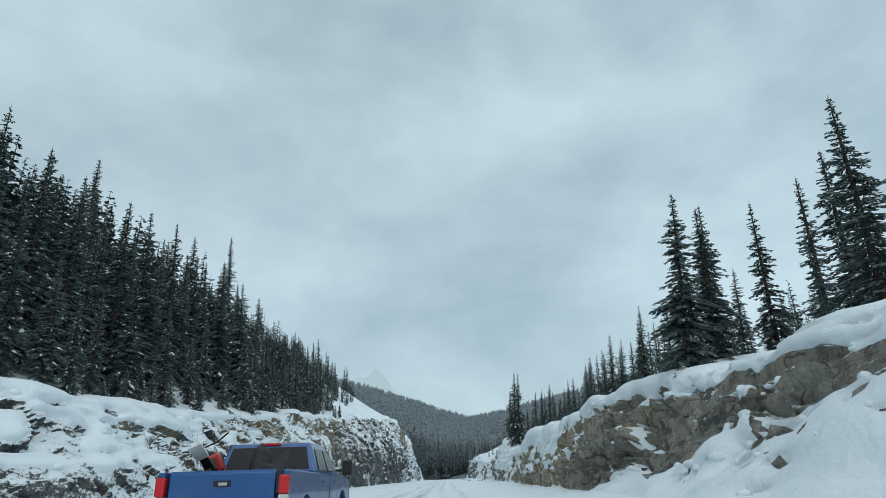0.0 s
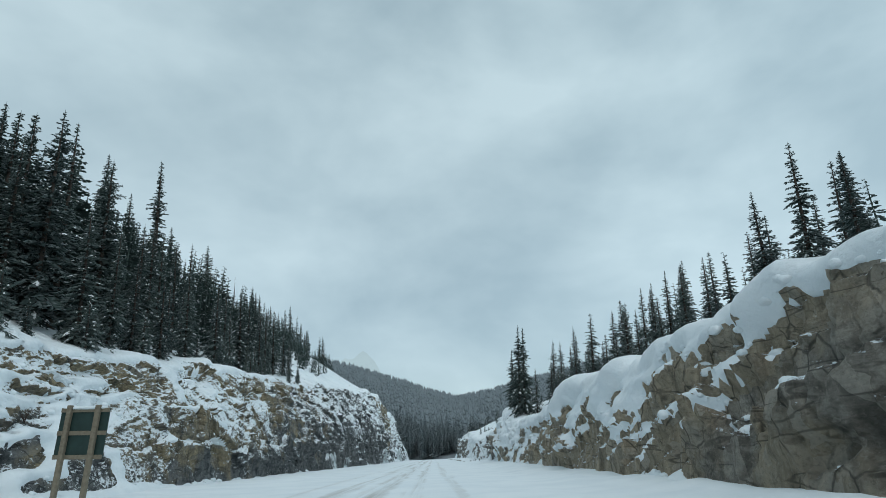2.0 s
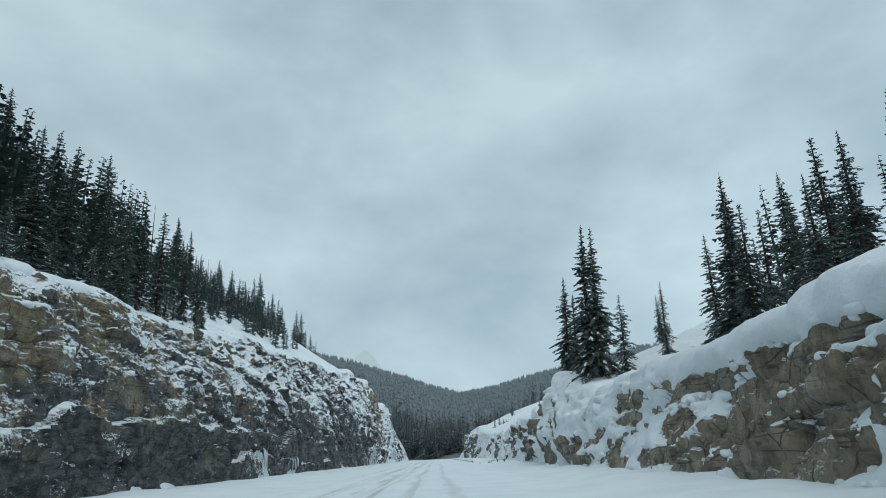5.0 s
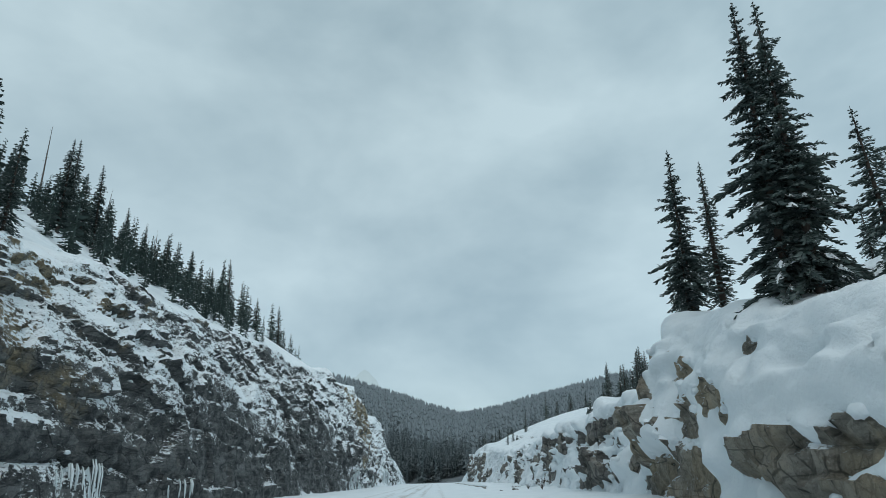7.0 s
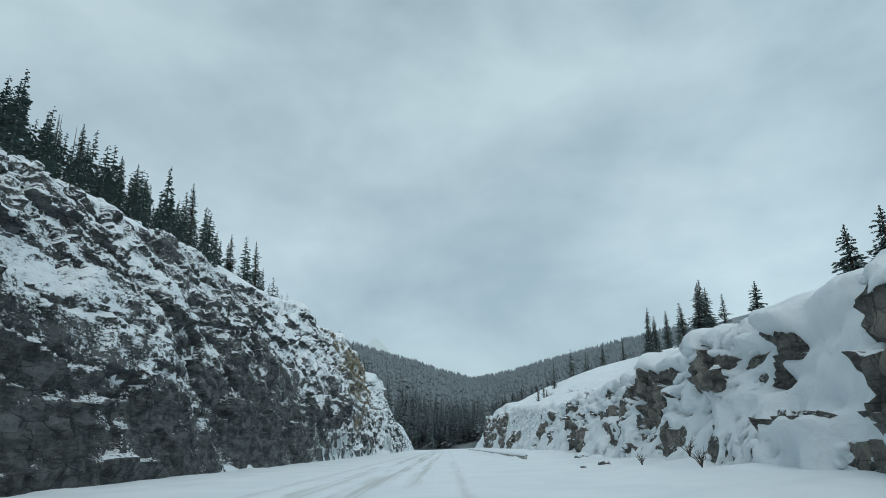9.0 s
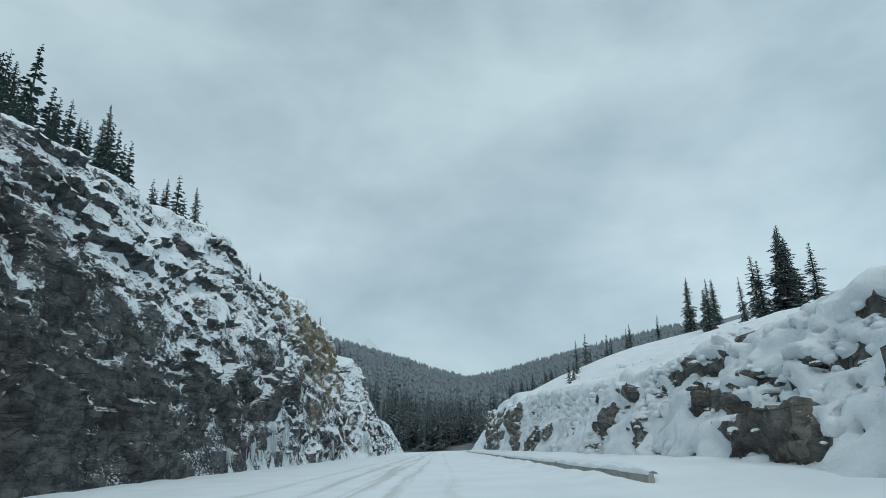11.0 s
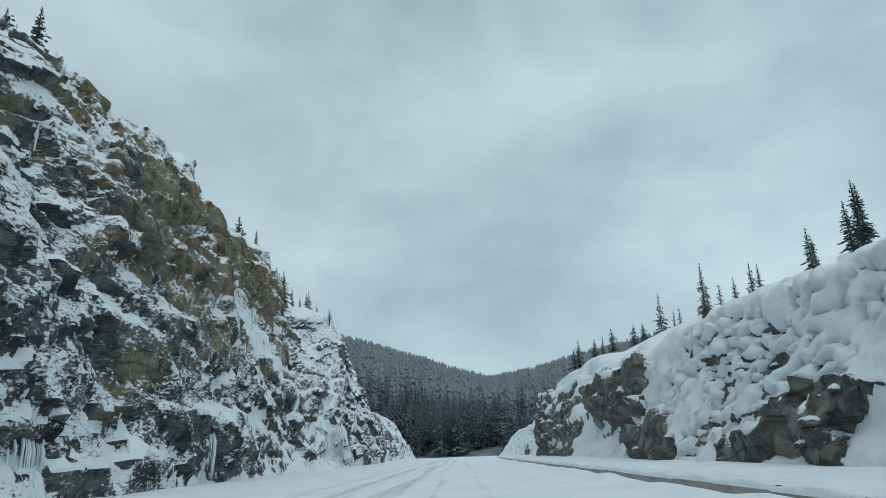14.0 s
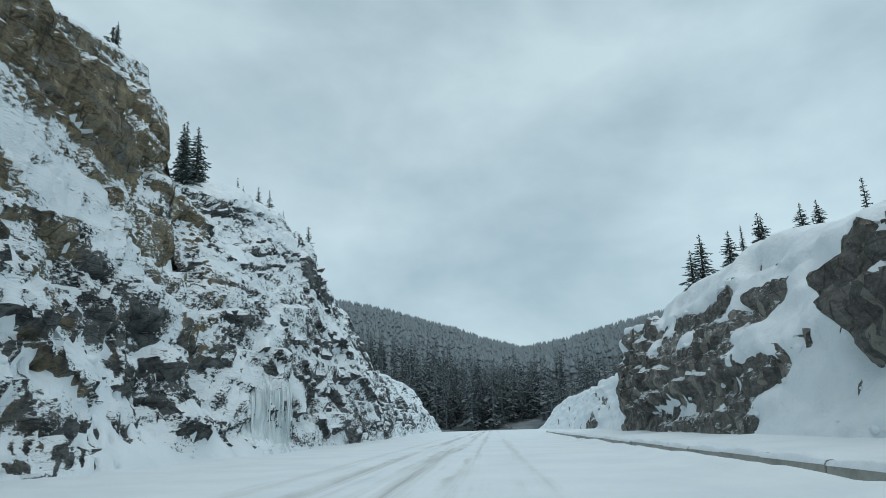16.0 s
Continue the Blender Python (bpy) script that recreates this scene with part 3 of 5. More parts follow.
WEST = dict(
    dip=[(-40, 0.05), (452, 0.05)],
    soft=2,
    ripple=0.06,
    clumps=(8, 320, 0.14, 0.04, 0.16),
    ledge=1.15,
    range=(-40, 452),
    bulge=1.4,
    grain=(1.0, 0.32, 0.14),
    beds=(2.8, 6.0, 1.0, 0.85, 2.1, 0.16),
    band=0.75,
    warp=3.0,
    low_bare=[(-40, 0.0), (452, 0.0)],
    apron=[(-40, 0.0), (226, 0.0), (242, 0.42), (284, 0.42), (292, 0.2), (300, 0.0), (452, 0.0)],
    apron_up=0.42,
    crisp=48,
    rubble=[(-40, 0.25), (50, 0.3), (60, 0.5), (75, 0.3), (225, 0.2), (240, 0.65), (282, 0.65), (288, 0.3), (452, 0.3)],
    rib=0.75,
    calm=0.3,
    shoulder=0.22,
    lump=0.9,
    hill_dust=0.25,
    pillow=0.5,
    ochre_low=0.35,
    lip=[(-40, 1.0), (452, 1.0)],
    outcrops=((205, 226, 4.5, 8.0, 0.7), (225, 236, 7.0, 9.5, 0.9), (262, 279, 15.5, 21.5, 0.3), (246, 262, 12.5, 20, 0.45), (112, 140, 2.6, 4.4, 0.35), (300, 308, 14, 17, 0.6)),
    dust_low=[(-40, 0.0), (56, -0.06), (70, -0.16), (90, -0.18), (110, -0.10), (130, -0.14), (198, -0.18), (208, -0.08), (217, 0.02), (223, 0.2), (234, 0.32), (262, 0.32), (300, 0.30), (452, 0.3)],
    dust_top=[(-40, 0.1), (60, 0.02), (100, 0.08), (140, 0.18), (196, 0.28), (206, 0.38), (240, 0.40), (255, 0.38), (282, 0.34), (286, 0.42), (305, 0.42), (330, 0.2), (452, 0.2)],
    base=[(-40, -15), (50, -15.6), (75, -16.4), (100, -17), (120, -16.6), (150, -16), (180, -15.7), (205, -15), (225, -14.6), (262, -14.8), (282, -14.4), (288, -13.4), (310, -13.6), (340, -14), (343, -14.6), (400, -14.5), (430, -15), (452, -18)],
    mid_in=[(-40, 0.5), (60, 0.5), (72, 0.35), (110, 0.30), (200, 0.26), (258, 0.30), (266, 0.58), (283, 0.66), (286, 0.35), (290, 0.35), (430, 0.4)],
    mid_up=[(-40, 0.45), (60, 0.45), (80, 0.6), (200, 0.56), (258, 0.57), (266, 0.60), (283, 0.64), (286, 0.58), (430, 0.6)],
    crest=[(-40, -20), (50, -20), (75, -19.8), (100, -20.5), (112, -21), (220, -21), (282.5, -20.8), (286, -20.6), (290, -19.2), (300, -18.2), (340, -18.2), (380, -18), (430, -18), (452, -21)],
    top=[(-40, 5), (20, 5.2), (50, 6.6), (60, 7.7), (70, 8.1), (80, 9.4), (90, 10.2), (100, 11), (112, 11.9), (131, 13.5), (143, 15.5), (150, 15.6), (164, 16.8), (181, 18.4), (192, 18.5), (205, 20.2), (217, 21.6), (224, 22.6), (227.5, 22.6), (229, 20.8), (236, 21.5), (247, 23), (254, 23.3), (259.6, 24.7), (261.6, 23.7), (262.1, 21.5), (268, 22.1), (274, 23.4), (279.6, 24.4), (281.5, 24.4), (282.2, 22.0), (282.5, 18.6), (284, 18.0), (288, 18.2), (292, 19.4), (299, 21.0), (308, 19.4), (317, 18.0), (326, 15.2), (335, 12.3), (341, 11.6), (343, 10.4), (379, 10.3), (400, 8), (424, 4), (440, 1.0), (452, 0.2)],
    slope=[(-40, 0.62), (75, 0.64), (130, 0.68), (210, 0.60), (260, 0.66), (300, 0.62), (420, 0.45), (452, 0.3)],
    snow=[(-40, 0.50), (50, 0.48), (66, 0.52), (80, 0.40), (100, 0.28), (125, 0.16), (140, 0.12), (198, 0.12), (208, 0.2), (226, 0.2), (250, 0.12), (262, 0.22), (283, 0.26), (290, 0.42), (300, 0.34), (330, 0.30), (345, 0.5), (452, 0.6)],
    ochre=[(-40, 0.4), (52, 0.6), (62, 1.1), (85, 1.05), (105, 0.8), (125, 0.65), (135, 0.60), (150, 0.25), (215, 0.1), (236, 0.25), (246, 0.75), (256, 0.95), (283, 0.95), (288, 0.3), (452, 0.2)],
    rough=[(-40, 0.5), (55, 0.55), (75, 0.75), (120, 0.7), (160, 0.8), (300, 0.85), (340, 0.7), (430, 0.4), (452, 0.2)],
)
EAST = dict(
    dip=[(-40, 0.05), (36, 0.1), (44, 0.42), (84, 0.42), (100, 0.1), (446, 0.03)],
    soft=1,
    ripple=0.2,
    clumps=(8, 310, 0.42, 0.035, 0.15),
    ledge=1.6,
    range=(-40, 446),
    bulge=1.2,
    grain=(0.5, 0.2, 0.10),
    beds=(1.3, 2.8, 1.35, 0.55, 1.4, 0.6),
    band=0.0,
    warp=1.2,
    low_bare=[(-40, 0.0), (44, 0.0), (50, 0.25), (80, 0.25), (86, 0.1), (104, 0.0), (136, 0.0), (275, 0.0), (279, 0.4), (301, 0.45), (304, 0.0), (446, 0.0)],
    apron_up=1.0,
    apron=[(-40, 0.8), (31, 0.8), (36, 0.4), (39, 0.0), (446, 0.0)],
    crisp=38,
    rubble=[(-40, 0.7), (30, 0.7), (38, 0.0), (84, 0.0), (90, 0.6), (112, 0.5), (120, 0.2), (134, 0.2), (140, 0.4), (172, 0.6), (180, 1.1), (254, 1.1), (262, 0.3), (290, 0.3), (300, 0.2), (446, 0.4)],
    rib=0.2,
    calm=0.0,
    shoulder=0.55,
    lump=0.4,
    hill_dust=0.7,
    pillow=0.7,
    ochre_low=0.9,
    lip=[(-40, 1.2), (40, 1.2), (50, 0.9), (70, 0.9), (80, 1.1), (446, 1.1)],
    outcrops=((143.5, 153.5, 0.9, 3.1, 0.9), (144, 152, 3.7, 5.6, 0.8), (157, 173, 2.9, 5.4, 0.9), (190, 194.5, 2.2, 3.4, 0.55), (198.5, 203, 1.2, 2.3, 0.55), (193.5, 196.5, 3.9, 4.6, 0.4), (184, 190, 0.9, 2.0, 0.5), (204, 210, 2.4, 4.2, 0.8), (206, 213, 4.3, 5.3, 0.5), (226, 237, 1.6, 3.1, 0.7), (232, 243, 0.7, 1.7, 0.5), (257, 271, 3.0, 6.5, 1.5), (249, 258, 0.5, 2.7, 0.7), (256, 262, 1.2, 3.9, 0.6), (237, 241, 1.2, 2.8, 0.5), (262, 268, 7.6, 8.3, 0.6), (195, 199, 4.0, 4.9, 0.4), (112, 124, 0.5, 2.4, 0.4), (128, 134, 3.0, 5.8, 0.5)),
    dust_low=[(-40, 0.0), (28, -0.1), (34, -0.35), (56, -0.3), (64, -0.1), (446, -0.1)],
    dust_top=[(-40, 0.0), (28, -0.1), (34, -0.35), (56, -0.3), (64, -0.1), (446, -0.1)],
    base=[(-40, 7), (20, 7), (36, 8), (50, 8.8), (70, 9.4), (85, 9.8), (100, 10), (120, 10.5), (146, 11.4), (165, 12), (185, 11), (210, 10.5), (262, 10.8), (275, 10.8), (290, 10.6), (301, 10.5), (303.5, 11.6), (340, 11.6), (446, 14)],
    mid_in=[(-40, 0.80), (20, 0.74), (26, 0.66), (31, 0.5), (36, 0.42), (41, 0.2), (52, 0.2), (78, 0.2), (84, 0.5), (110, 0.5), (118, 0.4), (133, 0.3), (137, 0.5), (150, 0.5), (156, 0.6), (172, 0.6), (178, 0.5), (255, 0.5), (262, 0.35), (276, 0.25), (300, 0.2), (304, 0.5), (446, 0.5)],
    mid_up=[(-40, 0.70), (15, 0.70), (20, 0.62), (26, 0.40), (31, 0.2), (36, 0.2), (41, 0.28), (52, 0.3), (78, 0.5), (84, 0.5), (133, 0.6), (137, 0.45), (150, 0.5), (156, 0.45), (172, 0.45), (178, 0.5), (255, 0.42), (262, 0.3), (272, 0.28), (282, 0.40), (290, 0.58), (299, 0.85), (304, 0.5), (446, 0.5)],
    crest=[(-40, 14), (20, 13), (30, 12.4), (38, 12.3), (48, 11.6), (60, 11.0), (70, 10.6), (75, 10.3), (80, 11), (92, 12), (105, 12.8), (120, 13.2), (126, 13), (132, 12.6), (135, 13.6), (160, 14.4), (185, 14.5), (215, 14), (250, 14.4), (262, 15.5), (272, 15.8), (282, 15.4), (292, 13.8), (301, 11.6), (303.5, 14), (446, 18)],
    top=[(-40, 5), (14, 5.3), (27, 5.6), (32, 6.1), (38, 6.7), (46, 6.4), (54, 6.0), (60, 5.6), (65, 5.6), (70, 6.0), (75, 5.7), (80, 6.0), (86, 5.4), (94, 5.2), (104, 5.1), (117, 5.1), (121, 5.9), (126, 7.1), (132.5, 7.9), (134.5, 5.6), (142, 5.9), (155, 6.1), (168, 5.9), (180, 5.9), (195, 5.5), (210, 5.3), (225, 6.1), (245, 7.4), (262, 8.0), (270, 8.5), (276, 9.1), (281, 9.8), (290, 9.4), (299, 8.0), (301.5, 7.8), (303.5, 5.8), (333, 5.9), (380, 5.8), (410, 5.4), (430, 3), (446, 0.2)],
    slope=[(-40, 0.12), (55, 0.12), (75, 0.26), (110, 0.36), (126, 0.42), (138, 0.18), (200, 0.22), (220, 0.28), (250, 0.32), (280, 0.36), (300, 0.42), (306, 0.3), (420, 0.25), (446, 0.1)],
    snow=[(-40, 0.70), (27, 0.30), (32, 0.20), (42, 0.32), (47, 0.54), (54, 0.63), (60, 0.60), (72, 0.56), (80, 0.58), (86, 0.46), (108, 0.46), (112, 0.95), (126, 1.0), (130, 0.6), (134, 0.42), (138, 0.80), (150, 0.78), (172, 0.74), (180, 0.95), (205, 0.95), (225, 0.98), (255, 1.0), (270, 0.85), (286, 0.75), (296, 0.5), (301, 0.35), (304, 0.85), (446, 0.9)],
    ochre=[(-40, 0.5), (35, 0.5), (46, 0.6), (52, 0.9), (66, 0.95), (84, 0.9), (95, 0.65), (130, 0.6), (140, 0.25), (150, 0.0), (172, -0.2), (255, -0.2), (262, 0.25), (275, 0.25), (280, -0.1), (446, -0.2)],
    rough=[(-40, 0.6), (24, 0.7), (38, 0.8), (46, 0.8), (62, 0.75), (80, 0.8), (104, 0.8), (114, 0.45), (127, 0.45), (133, 0.85), (140, 0.95), (175, 0.65), (192, 0.42), (206, 0.25), (252, 0.25), (262, 0.45), (275, 0.5), (300, 0.6), (304, 0.5), (446, 0.4)],
)
west_ground, west_face = build_side("rock_wall_west", -1, WEST, ROCK_W, 11, 0.19, 96, "dark grey bedded roadside rock cut dusted with snow")
east_ground, east_face = build_side("rock_wall_east", 1, EAST, ROCK_E, 47, 0.2, 48, "brown blasted roadside rock cut under thick snow")


# ---------------------------------------------------------------- ground and road
def spaced(lo, hi, fine_lo, fine_hi, fine, grow=1.35):
    mid = list(np.arange(fine_lo, fine_hi + 1e-6, fine))
    left, right, s = [], [], fine
    x = fine_lo
    while x > lo:
        s *= grow
        x -= s
        left.append(x)
    x, s = fine_hi, fine
    while x < hi:
        s *= grow
        x += s
        right.append(x)
    return np.array(left[::-1] + mid + right)


def road_centre(y):
    """The road swings to the right behind the cuttings."""
    return np.where(y > 420, (np.maximum(y - 420, 0)) ** 2 * 0.0065, 0.0)


gx, gy = spaced(-2600, 2600, -18, 13, 0.36), spaced(-260, 2600, -6, 310, 0.75, 1.08)
GX, GY = np.meshgrid(gx, gy)
wb, eb_ = along(WEST["base"], GY), along(EAST["base"], GY)
bank_w = np.clip((-8.6 - GX) / np.maximum(-8.6 - wb, 1), 0, 1.3)
bank_e = np.clip((GX - 5.6) / np.maximum(eb_ - 5.6, 1), 0, 1.3)
gz = 0.08 * np.minimum(bank_w, 1) ** 1.3 + 0.30 * np.minimum(bank_e, 1) ** 1.2
near_bank = np.clip(np.minimum(bank_w + bank_e, 1) * 2, 0, 1)
gz = gz + near_bank * np.where(GX < 0, 0.2, 0.34) * fbm(GX / 1.7, GY / 2.3, 4, 71) + 0.035 * fbm(GX / 0.6, GY / 6, 3, 75) * (1 - near_bank)
gz = gz - 0.04 * np.exp(-(((GX + 2.2) / 0.35) ** 2)) - 0.04 * np.exp(-(((GX + 3.9) / 0.35) ** 2)) - 0.03 * np.exp(-(((GX + 0.6) / 0.25) ** 2))
behind = np.clip((GX - 7.25) / 0.3, 0, 1) * np.clip((GY - 183) / 6, 0, 1) * np.clip((345 - GY) / 20, 0, 1)
gz = gz + behind * np.maximum(0.46 - gz * 0.5, 0) + 0.12 * np.exp(-(((GX - 6.6) / 0.5) ** 2)) * fbm(GX, GY / 1.5, 3, 77) * (GY > 183)
gz = np.where((GX < wb - 2) | (GX > eb_ + 2), -0.5, gz)
gz = gz + 0.17 * np.exp(-(((GX - 6.72) / 0.4) ** 2)) * np.clip((GY - 184) / 4, 0, 1) * np.clip((345 - GY) / 20, 0, 1)
far = np.clip((GY - 380) / 60, 0, 1)
gz = gz * (1 - far) + far * (-0.1)
ground = grid_mesh("ground", np.stack([GX, GY, gz], -1), ROAD, smooth=True, flip=True)
tagged(ground, "snow-covered highway with brown slush in the wheel tracks", "road", kind="structure")


# ---------------------------------------------------------------- wooded hills at the end of the road
HILL = [(-460, 200), (-180, 150), (-114, 135), (-45, 112), (-4, 95), (37, 82), (92, 90), (148, 107), (175, 113), (460, 175)]


def hill_height(x, y):
    s = np.clip((y - 440) / 530, 0, 1)
    ridge = along(HILL, x - 0.02 * (y - 970))
    side_up = np.clip((np.abs(x - 15) - 25) / 160, 0, 1) * 38 * np.clip((y - 430) / 90, 0, 1) * (1 - s)
    return ridge * s**1.15 * (2 - s) ** 0.25 * 0.985 + side_up + 5 * s * fbm(x / 90, y / 90, 3, 91) - 1.0


hx, hy = np.arange(-460, 461, 10.0), np.arange(440, 1100, 10.0)
HX, HY = np.meshgrid(hx, hy)
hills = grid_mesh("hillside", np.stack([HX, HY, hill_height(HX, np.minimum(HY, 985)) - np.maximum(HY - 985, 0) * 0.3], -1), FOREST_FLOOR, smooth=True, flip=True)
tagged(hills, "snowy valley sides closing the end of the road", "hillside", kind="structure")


# ---------------------------------------------------------------- spruces
def spruce_mesh(rng, height, spread, whorl, twig, snow_share, bare=0.04, lop=0.0, lite=False):
    """Lists of corners and faces for trunk, needles and snow. spread: half width at the foot, as a share of the height."""
    trunk_v, trunk_f, nv, nf, sv, sf = [], [], [], [], [], []
    sides, levels = 7, 7
    r0 = height * 0.013 + 0.03
    bend = rng.uniform(-0.008, 0.008)
    for i in range(levels):
        t = i / (levels - 1)
        r = r0 * (1 - t) ** 0.8 + 0.012
        for k in range(sides):
            a = 2 * math.pi * k / sides
            trunk_v.append((r * math.cos(a) + bend * height * t * t, r * math.sin(a), -0.6 + (height + 0.6) * t))
    for i in range(levels - 1):
        for k in range(sides):
            trunk_f.append((i * sides + k, i * sides + (k + 1) % sides, (i + 1) * sides + (k + 1) % sides, (i + 1) * sides + k))
    z = height * bare + 0.2
    turn = rng.random() * 6.28
    wave = rng.random() * 6.28
    while z < height * 0.995:
        t = z / height
        reach = height * spread * ((1 - t) ** 0.76) * (0.62 + 0.38 * min(1, t * 8)) * (0.92 + 0.20 * math.sin(wave + t * 19) + 0.14 * math.sin(2.7 * wave + t * 47)) + 0.03
        tw = twig * (0.30 + 0.70 * min(1.0, 2.0 * (1 - t)))
        count = max(3, int(round(3 + 2.5 * (1 - t)))) if lite else max(4, int(round(4 + 4 * (1 - t))))
        cx = bend * height * t * t
        for b in range(count):
            a = turn + 6.283 * b / count + rng.uniform(-0.45, 0.45)
            z_b = z + whorl * rng.uniform(-0.45, 0.45)
            size = reach * rng.uniform(0.45, 1.22) * (1 + lop * math.cos(a - 1.0))
            if rng.random() < 0.12:
                size *= 0.45
            rise = 0.55 * (t - 0.42) + rng.uniform(-0.16, 0.14)
            droop = 0.20 + 0.18 * (1 - t)
            ca, sa = math.cos(a), math.sin(a)

            def at(s, z_b=z_b, ca=ca, sa=sa, size=size, rise=rise, droop=droop):
                return cx + ca * size * s, sa * size * s, z_b + size * (rise * s - droop * s * s + 0.16 * max(0, s - 0.75))

            steps = max(2, int(size / (tw if lite else 0.5 * tw)) + 1)
            for j in range(steps):
                s = (j + rng.uniform(0.35, 0.9)) / steps
                x, y, h = at(min(s, 1))
                length = ((0.34 if lite else 0.30) * size * (1 - 0.7 * s) + 0.55 * tw) * rng.uniform(0.6, 1.3)
                for sgn in (-1, 1):
                    aa = a + sgn * rng.uniform(0.35, 1.0)
                    lx, ly = math.cos(aa) * length, math.sin(aa) * length
                    wx, wy = -math.sin(aa) * min(length, 1.6 * tw) * (0.23 if lite else 0.14), math.cos(aa) * min(length, 1.6 * tw) * (0.23 if lite else 0.14)
                    drop = length * rng.uniform(-0.10, 0.62)
                    m = len(nv)
                    if lite:
                        nv.extend(((x, y, h + 0.02), (x + lx * 0.55 + wx * 1.5, y + ly * 0.55 + wy * 1.5, h - drop * 0.75), (x + lx, y + ly, h - drop * 0.8), (x + lx * 0.55 - wx * 1.5, y + ly * 0.55 - wy * 1.5, h - drop * 0.5)))
                        nf.append((m, m + 1, m + 2, m + 3))
                        continue
                    nv.extend(((x, y, h + 0.02), (x + lx * 0.55 + wx, y + ly * 0.55 + wy, h - drop * 0.75), (x + lx, y + ly, h - drop * 0.8), (x + lx * 0.55 - wx, y + ly * 0.55 - wy, h - drop * 0.75), (x + lx * 0.5, y + ly * 0.5, h + 0.03 - drop * 0.2)))
                    nf.extend(((m, m + 1, m + 4), (m + 1, m + 2, m + 4), (m + 2, m + 3, m + 4), (m + 3, m, m + 4)))
            if not lite:
                m = len(nv)
                p, q, e = at(0.05), at(0.55), at(0.98)
                w = tw * 0.22
                nv.extend(((p[0], p[1], p[2]), (q[0] - sa * w, q[1] + ca * w, q[2] - 0.05), e, (q[0] + sa * w, q[1] - ca * w, q[2] - 0.05)))
                nf.append((m, m + 1, m + 2, m + 3))
            x, y, h = at(1)
            m = len(nv)
            w = tw * 0.3
            nv.extend(((x - ca * w * 2, y - sa * w * 2, h + 0.03), (x - sa * w, y + ca * w, h - 0.04), (x + ca * w * 1.6, y + sa * w * 1.6, h), (x + sa * w, y - ca * w, h - 0.04)))
            nf.append((m, m + 1, m + 2, m + 3))
            if rng.random() < snow_share:
                s0, s1 = rng.uniform(0.35, 0.6), rng.uniform(0.75, 1.0)
                wid = min(0.20, 0.09 * size + 0.04) * rng.uniform(0.5, 1.4)
                p, q = at(s0), at(s1)
                mid = at((s0 + s1) / 2)
                m = len(sv)
                px, py = -sa * wid, ca * wid
                sv.extend(((p[0], p[1], p[2] + 0.03), (mid[0] + px, mid[1] + py, mid[2] - 0.02), (q[0], q[1], q[2] + 0.02), (mid[0] - px, mid[1] - py, mid[2] - 0.02), (mid[0], mid[1], mid[2] + 0.05 + wid * 0.45)))
                sf.extend(((m, m + 1, m + 4), (m + 1, m + 2, m + 4), (m + 2, m + 3, m + 4), (m + 3, m, m + 4)))
        turn += 2.4
        z += whorl * (0.62 + 0.5 * (1 - t)) * rng.uniform(0.8, 1.2)
    # the leader: a narrow needled spike
    for r, z0, z1 in ((0.0022, 0.97, 1.012), (0.004, 0.95, 0.99)):
        m = len(nv)
        nv.extend([(bend * height + height * r * math.cos(a), height * r * math.sin(a), height * z0) for a in (0.3, 1.87, 3.44, 5.01)] + [(bend * height, 0, height * z1)])
        nf.extend([(m + k, m + (k + 1) % 4, m + 4) for k in range(4)])
    return (trunk_v, trunk_f), (nv, nf), (sv, sf)


def spruce(rng, height, spread, snow_share, label, whorl=0.42, twig=0.34, lop=0.0, needles=None):
    tr, ne, sn = spruce_mesh(rng, height, spread, whorl, twig, snow_share, lop=lop)
    root = new("spruce_tree")
    tagged(root, label, "tree", "spruces beside the road")
    mesh_object("trunk", *tr, BARK, root, True)
    mesh_object("crown", *ne, needles or NEEDLE, root, False, "dark green needled boughs")
    if sn[0]:
        tagged(mesh_object("bough_snow", *sn, SNOW, root, True, "white snow caught on the boughs"), kind="stuff")
    return root


rng = random.Random(5)
KINDS = []  # name, height, root
for i, (h, sp, sh) in enumerate(((14, 0.185, 0.24), (15, 0.135, 0.30), (13, 0.155, 0.35), (12, 0.13, 0.24), (9, 0.185, 0.45), (10, 0.155, 0.30), (3.2, 0.22, 0.35), (14, 0.085, 0.12), (12, 0.175, 0.16))):
    words = ("full dark green spruce with snow on its boughs", "slim dark green spruce with little snow", "dark spruce with snow caught on its boughs", "narrow dark spruce on the snowy hillside", "broad young spruce laden with snow", "young dark spruce on the snowy slope", "small snow-dusted spruce sapling", "thin ragged spruce with short sparse boughs", "broad full spruce with heavy lumps of snow on its lower boughs")[i]
    KINDS.append([h, spruce(rng, h, sp, sh, words, 0.25 if i == 8 else 0.36 if h > 5 else 0.16, 0.19 if i == 8 else 0.32 if h > 5 else 0.15), False])


LEAN = 0.04  # the trees lean away from the road a little


def plant(kind, x, y, z, height, turn, wide=1.0):
    """The first of a kind is moved to its place, the rest are copies."""
    h, root, used = KINDS[kind]
    k = height / h
    away = math.copysign(LEAN, x)
    tilt = Euler((rng.uniform(-0.015, 0.015), away + rng.uniform(-0.02, 0.02), 0)).to_quaternion()
    m = Matrix.LocRotScale((x - away * height, y, z), tilt @ Euler((0, 0, turn)).to_quaternion(), (k * wide, k * wide, k))
    if not used:
        KINDS[kind][2] = True
        root.matrix_basis = m
        return root
    first_scale = root.scale.copy()
    root.scale = (1, 1, 1)
    ob = copy_thing(root, m)
    root.scale = first_scale
    return ob


